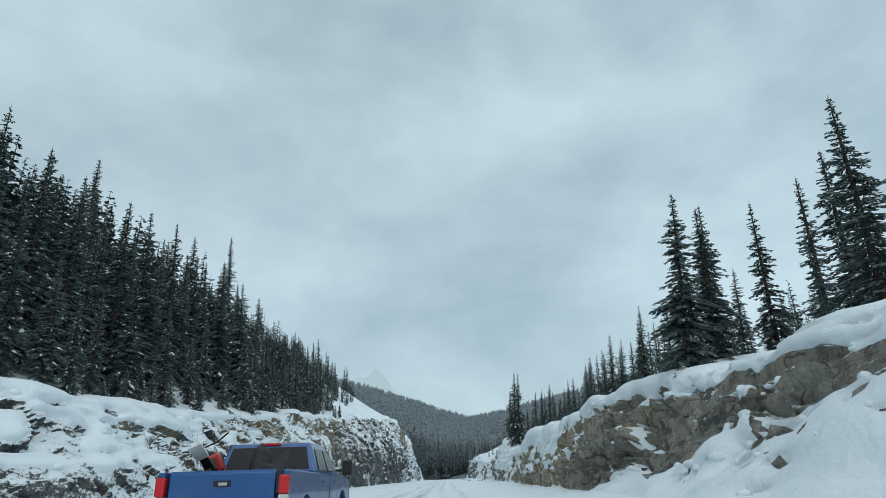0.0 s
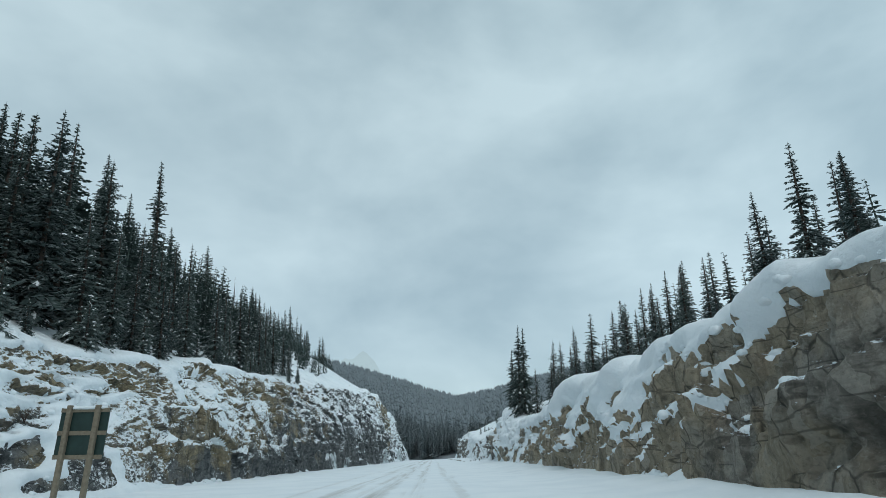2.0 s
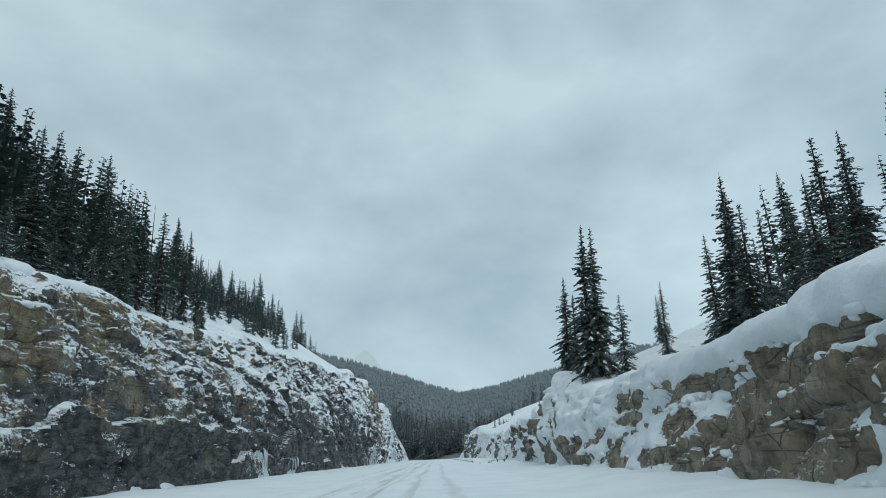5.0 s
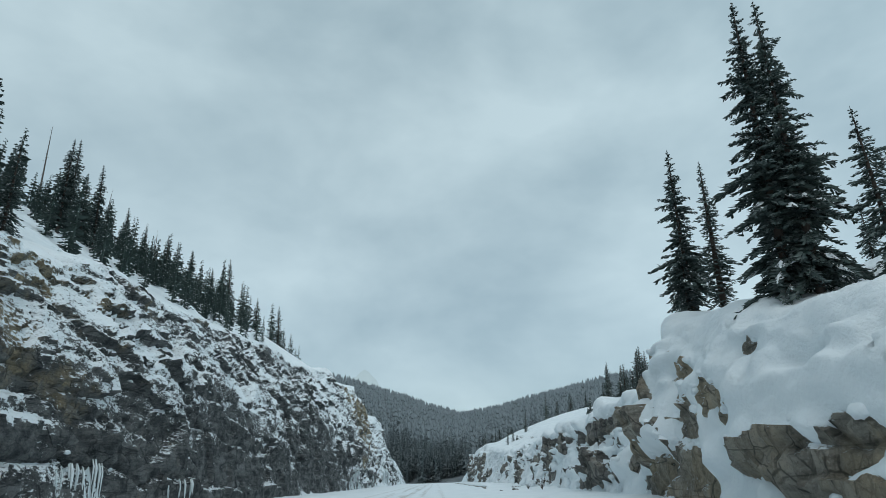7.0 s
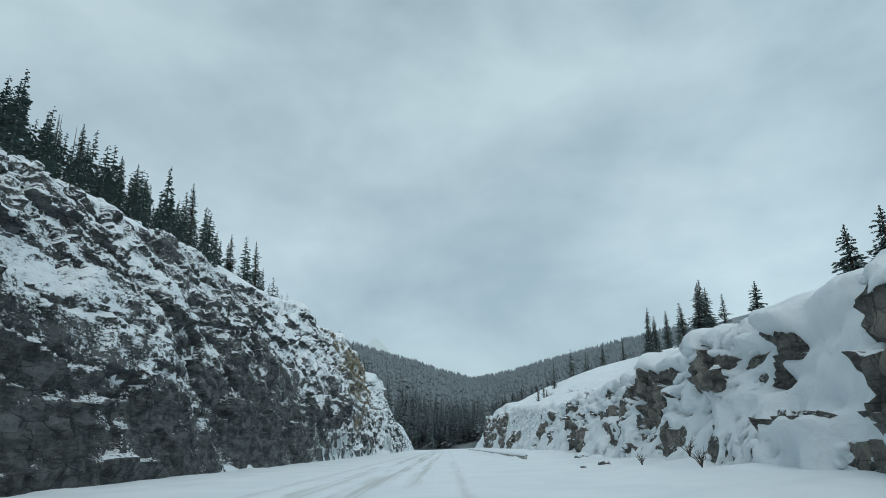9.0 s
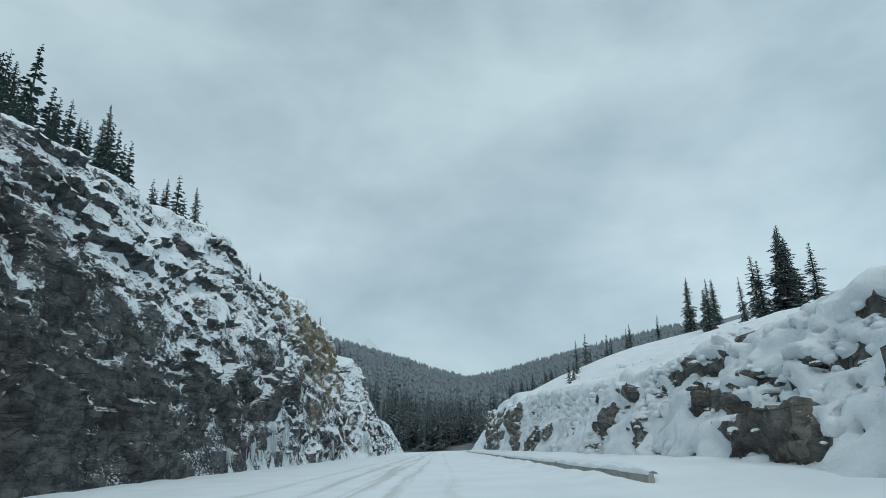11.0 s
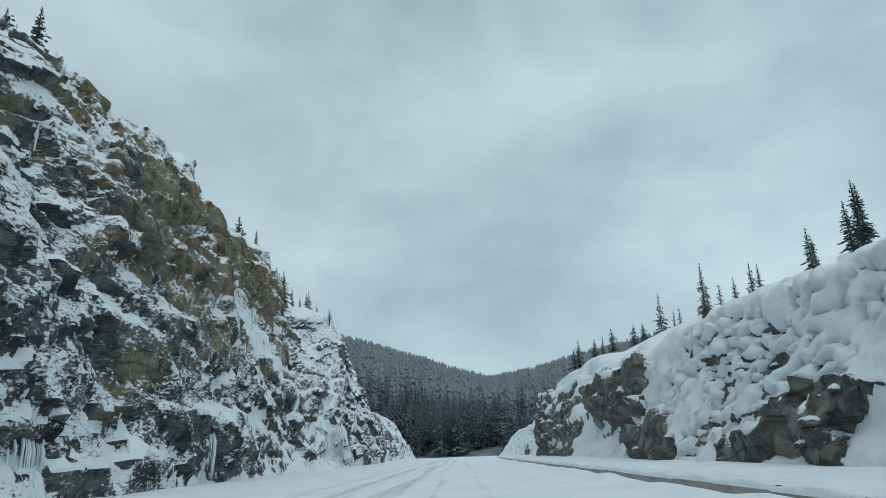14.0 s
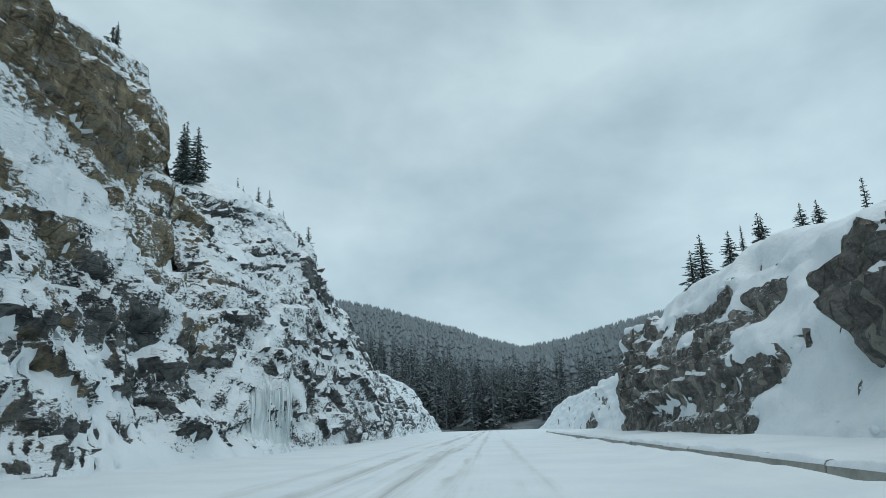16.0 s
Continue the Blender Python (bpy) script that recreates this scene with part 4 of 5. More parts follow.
planted = []


def plant_top(kind, x, y, top, wide=1.0):
    """A tree at a known place whose tip is at a known height."""
    z = (west_ground if x < 0 else east_ground)(x, y) - 0.1
    planted.append((x, y))
    return plant(kind, x, y, z, max(top - z, 1.2), rng.uniform(0, 6.28), wide)


# trees that stand out against the sky: kind, place, height of the tip
for kind, x, y, top, wide in (
    (8, 14.0, 32.3, 17.1, 1.08), (8, 16.4, 34.2, 17.1, 1.0), (1, 26.2, 44.5, 22.2, 1.0), (2, 21.2, 40.4, 15.0, 1.0), (7, 37.6, 54.6, 29.7, 1.3),
    (1, 27.6, 36.7, 22.6, 1.2), (1, 24.1, 30.0, 22.5, 1.2), (1, 21.8, 44.9, 22.2, 1.0), (2, 18.3, 46.7, 14.0, 1.0), (5, 25.4, 59.7, 17.9, 1.0),
    (5, 21.0, 55.0, 15.0, 1.0), (4, 23.0, 64.4, 16.0, 1.0), (3, 25.9, 84.4, 19.2, 1.2), (5, 29.0, 84.7, 20.2, 1.1), (3, 25.8, 79.6, 18.0, 1.2), (3, 24.9, 86.5, 18.8, 1.1),
    (5, 27.2, 108.2, 21.2, 1.1), (3, 26.0, 104.4, 19.6, 1.2), (2, 27.1, 112.8, 20.9, 1.0), (3, 25.2, 91.2, 18.8, 1.1), (5, 24.3, 98.0, 18.3, 1.0), (2, 16.6, 101.5, 14.4, 1.0), (2, 15.0, 99.0, 14.2, 1.0),
    (8, 14.7, 123.9, 21.4, 0.86), (8, 15.5, 123.4, 21.0, 0.82), (7, 14.8, 129.6, 16.3, 1.3), (8, 14.9, 132.9, 19.0, 0.95), (2, 14.2, 132.6, 12.5, 1.1), (4, 16.8, 121.5, 14.0, 1.0),
    (5, 24.0, 131.5, 14.9, 1.0), (5, 22.0, 126.5, 15.0, 1.0), (3, 19.0, 118.0, 14.0, 1.0), (2, 20.5, 112.0, 15.8, 1.0), (5, 21.5, 107.0, 15.5, 1.0),
    (6, 16.3, 163.1, 8.6, 1.2), (6, 14.4, 139.6, 7.7, 1.3), (6, 14.4, 138.1, 7.8, 1.3), (6, 14.4, 140.4, 7.4, 1.2), (6, 14.3, 135.7, 8.3, 1.2), (1, -42.0, 171.6, 41.3, 1.0), (0, -42.0, 168.8, 38.5, 1.0), (1, -42.5, 166.6, 42.0, 1.0), (3, -42.0, 174.2, 37.5, 1.1), (6, 19.0, 157.4, 10.2, 1.2), (6, 18.2, 158.6, 9.8, 1.2),
    (3, 52.7, 249.6, 31.5, 1.7), (3, 50.8, 247.5, 29.8, 1.6), (5, 49.0, 251.5, 27.5, 1.4), (3, 54.6, 252.0, 30.6, 1.6), (5, 47.5, 248.0, 25.6, 1.4), (5, 56.5, 249.0, 28.5, 1.3), (3, 54.1, 265.7, 28.0, 1.1), (3, 56.7, 293.6, 35.9, 1.3), (3, 56.0, 291.6, 34.5, 1.1), (5, 59.8, 288.0, 33.6, 1.0), (3, 58.6, 285.2, 33.1, 1.2), (2, 49.3, 268.0, 28.6, 1.0),
    (3, 51.8, 248.6, 30.9, 1.6), (5, 53.6, 250.4, 29.5, 1.5), (5, 46.0, 262.0, 24.5, 1.2), (5, 52.0, 276.0, 28.5, 1.2), (5, 50.5, 272.5, 27.6, 1.2), (2, 48.6, 292.1, 27.2, 0.9), (5, 27.0, 277.8, 19.8, 0.9), (6, 21.4, 257.7, 11.5, 1.1), (6, 20.2, 254.0, 10.2, 1.0), (4, 45.8, 344.5, 33.1, 0.8), (5, 43.0, 330.0, 26.0, 0.8),
    (4, 16.3, 293.0, 14.5, 1.5), (4, 15.8, 294.0, 13.6, 1.5), (4, 18.3, 293.0, 14.7, 1.6), (7, 19.6, 293.4, 15.2, 1.3), (4, 20.8, 293.0, 16.0, 1.5), (4, 23.4, 292.0, 16.2, 1.5), (4, 24.6, 292.0, 16.4, 1.5), (5, 44.0, 316.0, 27.5, 0.9), (5, 45.0, 300.0, 26.0, 1.0), (3, 47.0, 306.0, 28.0, 1.2), (5, 43.0, 309.0, 25.5, 1.0), (3, 50.0, 318.0, 29.0, 1.2), (5, 41.0, 322.0, 24.8, 1.0), (4, 17.0, 240.0, 10.8, 1.0), (4, 19.0, 246.0, 11.8, 1.0),
    (7, -48.3, 126.1, 54.9, 1.2), (1, -52.6, 116.5, 51.4, 1.1), (1, -64.6, 97.5, 59.9, 1.1), (1, -36.8, 73.7, 32.4, 1.2), (1, -54.9, 108.5, 47.5, 1.1), (1, -55.0, 129.5, 50.2, 1.0), (0, -47.6, 131.5, 44.0, 1.0), (0, -51.4, 159.4, 50.4, 1.1),
    (1, -50.8, 158.4, 47.3, 1.0), (0, -40.5, 162.3, 39.5, 1.0), (1, -55.3, 202.1, 50.2, 1.0), (7, -57.3, 213.2, 51.8, 0.8), (3, -50.4, 209.4, 47.5, 1.2), (3, -57.2, 236.7, 55.1, 1.3), (3, -62.5, 239.7, 58.6, 1.2), (3, -62.4, 236.0, 54.3, 1.2),
    (3, -59.0, 254.8, 57.0, 1.2), (3, -54.7, 255.6, 59.8, 1.2), (5, -57.3, 258.6, 59.0, 1.0), (3, -51.6, 272.0, 53.5, 1.1), (3, -43.8, 268.2, 49.7, 1.2), (6, -25.9, 284.5, 30.2, 1.0), (5, -22.6, 289.7, 25.2, 0.9), (5, -23.6, 291.5, 25.0, 0.9),
    (4, -23.0, 308.6, 27.1, 0.8), (4, -22.3, 311.0, 25.5, 0.8), (4, -21.4, 287.4, 23.6, 1.2), (4, -21.6, 289.6, 24.6, 1.2), (4, -22.0, 291.6, 22.8, 1.0), (4, -22.0, 295.9, 22.2, 1.0), (4, -22.0, 299.3, 23.6, 1.0), (5, -22.0, 302.8, 25.0, 1.2), (5, -22.0, 319.3, 26.4, 1.2), (5, -24.2, 303.0, 26.2, 0.9), (4, -24.0, 246.5, 25.9, 0.8), (4, -25.0, 245.0, 26.6, 0.8), (4, -24.5, 248.5, 26.2, 0.8), (4, -22.0, 279.5, 26.5, 0.9),
):
    plant_top(kind, x, y, top, wide)

# the wood on the west slope: near trees one by one
count = 0
spots = []
for iy in range(int((222 - 6) / 3.4)):
    for ix in range(14):
        x = -23.4 - ix * 3.3 + rng.uniform(-1.3, 1.3)
        y = 8 + iy * 3.4 + rng.uniform(-1.3, 1.3)
        if y > 140 and ix < 3 or y > 104 and ix < 1 or rng.random() < 0.08:
            continue
        spots.append((x, y, ix))
spots = [s for s in spots if all((s[0] - a) ** 2 + (s[1] - b) ** 2 > 5 for a, b in planted)]
rest = []
for x, y, ix in spots:
    if (ix < 4 if y < 70 else ix < 2) and count < 150:
        count += 1
        kind = rng.choice((0, 1, 2, 1, 3, 5)) if ix else rng.choice((2, 4, 5, 1, 3))
        hgt = (rng.uniform(11, 17) if y < 80 else rng.uniform(8, 13) if y < 135 else rng.uniform(4.5, 8)) if ix else rng.uniform(4, 10)
        plant(kind, x, y, west_ground(x, y) - 0.15, hgt, rng.uniform(0, 6.28), rng.uniform(0.85, 1.1))
    else:
        rest.append((x, y, west_ground(x, y) - 0.15, rng.uniform(11, 16.5) if y < 80 else rng.uniform(8, 12.5) if y < 140 else rng.uniform(4.5, 8.5)))
for i in range(34):
    y = 20 + 3.4 * i + rng.uniform(-1.2, 1.2)
    x = float(along(WEST["crest"], y)) - rng.uniform(0.6, 3.0)
    plant(rng.choice((4, 6, 6, 4)), x, y, west_ground(x, y) - 0.1, rng.uniform(1.2, 4.2), rng.uniform(0, 6.28), rng.uniform(1.0, 1.3))
for i in range(44):
    y = 38 + 1.45 * i + rng.uniform(-0.7, 0.7)
    x = float(along(EAST["crest"], y)) + rng.uniform(1.6, 6.5)
    plant(rng.choice((1, 2, 3, 5, 3)), x, y, east_ground(x, y) - 0.1, rng.uniform(3.4, 6.0), rng.uniform(0, 6.28), rng.uniform(0.95, 1.25))
for _ in range(150):
    x, y = rng.uniform(-85, -42), rng.uniform(205, 330)
    rest.append((x, y, west_ground(x, y) - 0.15, rng.uniform(8, 13)))
for _ in range(170):
    x, y = rng.uniform(22, 85), rng.uniform(-5, 128)
    if x > 30 or y < 26:
        rest.append((x, y, east_ground(x, y) - 0.15, rng.uniform(7, 11)))


def forest(name, spots, protos, material, label, snow=True):
    """Many trees as one piece of uncountable wood, with their snow."""
    for which, mat_, nm in ((1, material, name), (2, SNOW, name + "_snow")):
        if which == 2 and not snow:
            continue
        vs, fs, total = [], [], 0
        for x, y, z, h in spots:
            hp, data = protos[rng.randrange(len(protos))]
            v, f = data[which]
            k = h / hp
            a = rng.uniform(0, 6.28)
            w = k * rng.uniform(0.9, 1.25)
            rot = np.array([[math.cos(a) * w, -math.sin(a) * w, 0], [math.sin(a) * w, math.cos(a) * w, 0], [0, 0, k]])
            vs.append(v @ rot.T + (x, y, z))
            fs.append(f + total)
            total += len(v)
        V, Fc = np.concatenate(vs), np.concatenate(fs)
        me = bpy.data.meshes.new(nm)
        me.vertices.add(len(V))
        me.vertices.foreach_set("co", V.astype(np.float32).ravel())
        me.loops.add(Fc.size)
        me.loops.foreach_set("vertex_index", Fc.astype(np.int32).ravel())
        me.polygons.add(len(Fc))
        me.polygons.foreach_set("loop_start", np.arange(0, Fc.size, 3, dtype=np.int32))
        me.update(calc_edges=True)
        me.materials.append(mat_)
        tagged(new(nm, me), label if which == 1 else "snow caught on the boughs of the wood", "wood" if which == 1 else "snow", kind="stuff")


def proto(height, spread, whorl, twig, share):
    tr, ne, sn = spruce_mesh(rng, height, spread, whorl, twig, share, lite=True)
    out = [None]
    for v, f in (ne, sn):
        tri = [t for q in f for t in ((q,) if len(q) == 3 else ((q[0], q[1], q[2]), (q[0], q[2], q[3])))]
        out.append((np.array(v, float).reshape(-1, 3), np.array(tri, int).reshape(-1, 3)))
    tv, tf = tr
    tri = [t for q in tf for t in ((q[0], q[1], q[2]), (q[0], q[2], q[3]))]
    out[1] = (np.concatenate([out[1][0], np.array(tv)]), np.concatenate([out[1][1], np.array(tri) + len(out[1][0])]))
    return height, out


MIDDLE = [proto(13, s, 0.85, 1.0, 0.4) for s in (0.125, 0.14, 0.115, 0.13)]
FAR = [proto(20, s, 1.15, 1.5, 0.25) for s in (0.17, 0.20, 0.185)]
forest("spruce_wood", rest, MIDDLE, NEEDLE, "dense dark spruce wood on the steep snowy slope")
valley = []
for _ in range(520):
    x, y = rng.uniform(-110, 120), 448 + 140 * rng.random() ** 1.5
    if not (-6 + float(road_centre(np.array(y))) < x < 8 + float(road_centre(np.array(y)))):
        valley.append((x, y, float(hill_height(np.array(x), np.array(y))) - 0.3, rng.uniform(12, 24)))
for _ in range(90):
    x, y = rng.uniform(-18, 22), rng.uniform(458, 510)
    if abs(x - float(road_centre(np.array(y)))) > 4.5:
        valley.append((x, y, float(hill_height(np.array(x), np.array(y))) - 0.3, rng.uniform(10, 18)))
forest("valley_wood", valley, FAR, NEEDLE_FAR, "spruces sprinkled with snow where the road bends, paled with painted haze", snow=False)


def cone_proto(height, spread):
    v, f = [], []
    n = 5
    for i in range(3):
        z0, z1 = height * (0.08 + 0.28 * i), height * (0.52 + 0.24 * i)
        r = height * spread * (1 - 0.27 * i)
        m = len(v)
        a0 = rng.uniform(0, 6)
        v.append((0, 0, min(z1, height)))
        for k in range(n):
            a = a0 + 6.283 * k / n
            rr = r * rng.uniform(0.6, 1.25)
            v.append((rr * math.cos(a), rr * math.sin(a), z0 + rng.uniform(-0.06, 0.06) * height))
        f += [(m, m + 1 + k, m + 1 + (k + 1) % n) for k in range(n)]
    return height, [None, (np.array(v), np.array(f)), None]


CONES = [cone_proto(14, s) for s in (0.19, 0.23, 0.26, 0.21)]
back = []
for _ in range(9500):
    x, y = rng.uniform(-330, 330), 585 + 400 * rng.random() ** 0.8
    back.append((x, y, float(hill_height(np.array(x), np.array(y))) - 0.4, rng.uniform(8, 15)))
forest("hillside_wood", back, CONES, NEEDLE_HILL, "lightly frosted spruce forest covering the far hillside, greyed with painted haze", snow=False)


# ---------------------------------------------------------------- roadside things
def box_bm(bm, at, size, m=None):
    return bmesh.ops.create_cube(bm, size=1.0, matrix=(m or Matrix()) @ Matrix.Translation(at) @ Matrix.Diagonal((*size, 1)))["verts"]


def part(name, bm, material, parent, label="", bevel=0.0, smooth=False):
    """One mesh under a thing or under a part."""
    if bevel:
        bmesh.ops.bevel(bm, geom=list(bm.edges), offset=bevel, segments=2, affect="EDGES", profile=0.6)
    me = bpy.data.meshes.new(name)
    bm.to_mesh(me)
    bm.free()
    me.materials.append(material)
    if smooth:
        me.shade_smooth()
    ob = new(name, me)
    ob.parent = parent
    if label:
        ob["label"] = label
    return ob


def box_part(name, at, size, material, parent, bevel=0.012, label=""):
    bm = bmesh.new()
    box_bm(bm, at, size)
    return part(name, bm, material, parent, label, bevel)


def tube_bm(bm, points, radii, sides=8):
    """A round bar along points."""
    rings = []
    for i, q in enumerate(points):
        a, b = Vector(points[max(i - 1, 0)]), Vector(points[min(i + 1, len(points) - 1)])
        turn = (b - a).to_track_quat("Z", "Y").to_matrix()
        rings.append([bm.verts.new(Vector(q) + turn @ Vector((radii[i] * math.cos(6.2832 * k / sides), radii[i] * math.sin(6.2832 * k / sides), 0))) for k in range(sides)])
    for r0, r1 in zip(rings, rings[1:]):
        for k in range(sides):
            bm.faces.new((r0[k], r0[(k + 1) % sides], r1[(k + 1) % sides], r1[k]))
    bm.faces.new(rings[0][::-1])
    bm.faces.new(rings[-1])


def outline_bm(bm, outline, x0, x1):
    """A side view (y, z) drawn out from x0 to x1."""
    a = [bm.verts.new((x0, y, z)) for y, z in outline]
    b = [bm.verts.new((x1, y, z)) for y, z in outline]
    n = len(outline)
    for i in range(n):
        bm.faces.new((a[i], a[(i + 1) % n], b[(i + 1) % n], b[i]))
    bm.faces.new(a[::-1])
    bm.faces.new(b)
    bmesh.ops.recalc_face_normals(bm, faces=bm.faces)


# ---- the road sign, seen from behind
sign = new("road_sign")
sign.matrix_world = pose(-14.32, 53.9, 0.2, 0, 1.5, -6)
tagged(sign, "large road sign seen from behind on two weathered timber posts", "sign")
for x in (-0.62, 0.62):
    box_part("post", (x, -0.09, 1.72), (0.19, 0.16, 3.9), TIMBER, sign, 0.012)
box_part("panel", (0, 0.06, 2.55), (2.12, 0.05, 2.02), SIGN_BACK, sign, 0.008, "dark green sheet-metal back")
for z in (1.62, 2.56, 3.48):
    box_part("crossbar", (0, 0.012, z), (2.12, 0.045, 0.17), TIMBER, sign, 0.006)
cap = bmesh.new()
bmesh.ops.create_uvsphere(cap, u_segments=18, v_segments=8, radius=1.0, matrix=Matrix.Translation((0, 0.02, 3.57)) @ Matrix.Diagonal((1.05, 0.12, 0.07, 1)))
part("snow_cap", cap, SNOW, sign, "thin snow on the top edge", 0, True)


# ---- concrete barrier along the right-hand verge, one unit after another
def barrier_unit():
    root = new("concrete_barrier")
    tagged(root, "low grey concrete road barrier half buried in snow", "barrier", "barrier units along the verge")
    bm = bmesh.new()
    profile = [(-0.20, -0.45), (-0.20, -0.25), (-0.12, 0.0), (-0.085, 0.335), (0.085, 0.335), (0.12, 0.0), (0.20, -0.25), (0.20, -0.45)]
    a = [bm.verts.new((x, -1.49, z)) for x, z in profile]
    b = [bm.verts.new((x, 1.49, z)) for x, z in profile]
    for i in range(len(profile)):
        j = (i + 1) % len(profile)
        bm.faces.new((a[i], b[i], b[j], a[j]))
    bm.faces.new(a)
    bm.faces.new(b[::-1])
    bmesh.ops.recalc_face_normals(bm, faces=bm.faces)
    part("body", bm, CONCRETE, root, "", 0.012)
    # snow loaf on top
    n, m = 17, 7
    ys_, us = np.linspace(-1.52, 1.52, n), np.linspace(-1, 1, m)
    YY, UU = np.meshgrid(ys_, us, indexing="ij")
    top = 0.325 + (0.15 + 0.05 * np.cos(YY * 2.07)) * np.sqrt(np.clip(1 - UU**2, 0, 1))
    sh = grid_mesh("snow_cap", np.stack([UU * 0.16 + 0.06, YY, top], -1), SNOW, smooth=True)
    sh.parent = root
    sh["label"] = "rounded snow on top"
    return root


unit = barrier_unit()
unit.matrix_basis = pose(7.15, 187.0, 0.0)
for i in range(1, 50):
    y = 187.0 + 3.0 * i
    copy_thing(unit, pose(7.15 + 0.03 * math.sin(i * 2.1) + 0.0009 * max(0, y - 290) ** 1.6, y, 0.015 * math.sin(i * 1.7), 0, 0, 0.4 * math.sin(i * 1.3)))


# ---- frozen seeps on the west wall
def icefall(y0, y1, z_top, count, words, z_low=0.1):
    """A frozen curtain on the rock that widens to its foot, with icicles hanging from its ragged top."""
    root = new("icefall")
    tagged(root, words, "icicles", "frozen seeps on the rock wall")
    n, rows = max(int((y1 - y0) / 0.07), 12), 16
    yy, t = np.meshgrid(np.linspace(y0 - 0.2, y1 + 0.2, n), np.linspace(0, 1, rows), indexing="ij")
    u = np.linspace(-1, 1, n)[:, None]
    tall = z_top * (0.55 + 0.45 * np.clip(1 - np.abs(u) ** 5, 0, 1)) * (0.72 + 0.28 * value_noise(yy / 0.35, yy * 0, 5))
    tall = blur(tall, 2, 0)
    z = z_low - 0.3 + (np.maximum(tall, 0.4) - z_low + 0.3) * t
    face = np.array([[west_face(float(yy[i, 0]), float(z[i, j])) for j in range(rows)] for i in range(n)])
    face = blur(np.maximum(face, blur(face, 3, 0)), 2, 1)
    ribs = np.abs(fbm(yy / 0.22, z / 3.5, 3, int(y0))) + 0.5 * np.abs(fbm(yy / 0.7, z / 2.0, 2, int(y0) + 3))
    x = face + (0.34 * ribs + 0.05) + 0.32 * (1 - t) ** 4 - 0.15 * t**4 - 0.35 * np.abs(u) ** 4 - 0.22
    sheet = grid_mesh("ice_sheet", np.stack([x, yy, z], -1), ICE, smooth=True)
    sheet.parent = root
    for i in range(2 * count):
        k = rng.randrange(2, n - 2)
        top, drop = float(z[k, -1]) + 0.1, rng.uniform(0.35, 0.98)
        xs = float(x[k, -4:].max()) + rng.uniform(0.08, 0.3)
        fat = rng.uniform(0.35, 0.95)
        length = drop * top
        bm = bmesh.new()
        tube_bm(bm, [(xs - 0.12, yy[k, 0], top + 0.15), (xs, yy[k, 0], top - 0.15 * length), (xs + 0.02, yy[k, 0] + 0.01, top - 0.6 * length), (xs + 0.02, yy[k, 0], top - length)], [0.05 * fat, 0.085 * fat, 0.05 * fat, 0.006], 7)
        part("icicle", bm, ICE, root, "", 0, True)
    return root


for y0, y1, zt, n, words in (
    (132.5, 137.0, 2.6, 9, "row of blue-white icicles under a rock ledge"), (142.5, 146.5, 1.8, 8, "short icicles at the foot of the dark rock"),
    (213.0, 214.4, 1.9, 7, "thin icicles under a dark overhang"), (217.4, 219.8, 2.7, 11, "pale frozen seep spreading at the foot of the rock"),
    (220.6, 223.2, 1.7, 10, "broad frozen seep at the foot of the rock"), (223.6, 225.4, 4.0, 8, "tall frozen seep with snow at its foot"),
    (228.0, 230.6, 5.0, 7, "tall columns of ice hanging from an overhang"), (238.8, 240.2, 2.7, 10, "frozen seep between snowy rocks"),
    (253.0, 254.6, 2.9, 12, "frozen seep between snowy rocks"), (286.5, 292.0, 4.9, 24, "wide curtain of ice beside a dark rock buttress"),
):
    icefall(y0, y1, zt, n, words)


# ---- dead trees
def snag(x, y, top):
    z = west_ground(x, y) - 0.2
    root = new("dead_tree")
    tagged(root, "bare grey dead spruce trunk with broken stubs", "tree", "dead trees on the slope")
    root.matrix_world = pose(x, y, z, rng.uniform(-3, 3), rng.uniform(-3, 3), rng.uniform(0, 360))
    h = top - z
    bm = bmesh.new()
    tube_bm(bm, [(0, 0, 0), (0.03, 0, h * 0.4), (0, 0.05, h * 0.75), (0.1, 0.05, h)], [0.13, 0.10, 0.06, 0.015], 7)
    part("trunk", bm, DEAD, root, "", 0, True)
    for i in range(22):
        t = rng.uniform(0.2, 0.95)
        a, size = rng.uniform(0, 6.28), rng.uniform(0.2, 0.8) * (1.15 - t)
        bm = bmesh.new()
        tube_bm(bm, [(0, 0, h * t), (math.cos(a) * size * 0.6, math.sin(a) * size * 0.6, h * t + 0.05), (math.cos(a) * size, math.sin(a) * size, h * t + rng.uniform(-0.2, 0.15))], [0.02, 0.014, 0.004], 4)
        part("branch", bm, DEAD, root)


for x, y, top in ((-57.3, 214.5, 52.0), (-56.0, 216.0, 51.6), (-52.0, 190.0, 47.5), (-47.0, 168.0, 45.0), (-46.5, 150.0, 44.0)):
    snag(x, y, top)


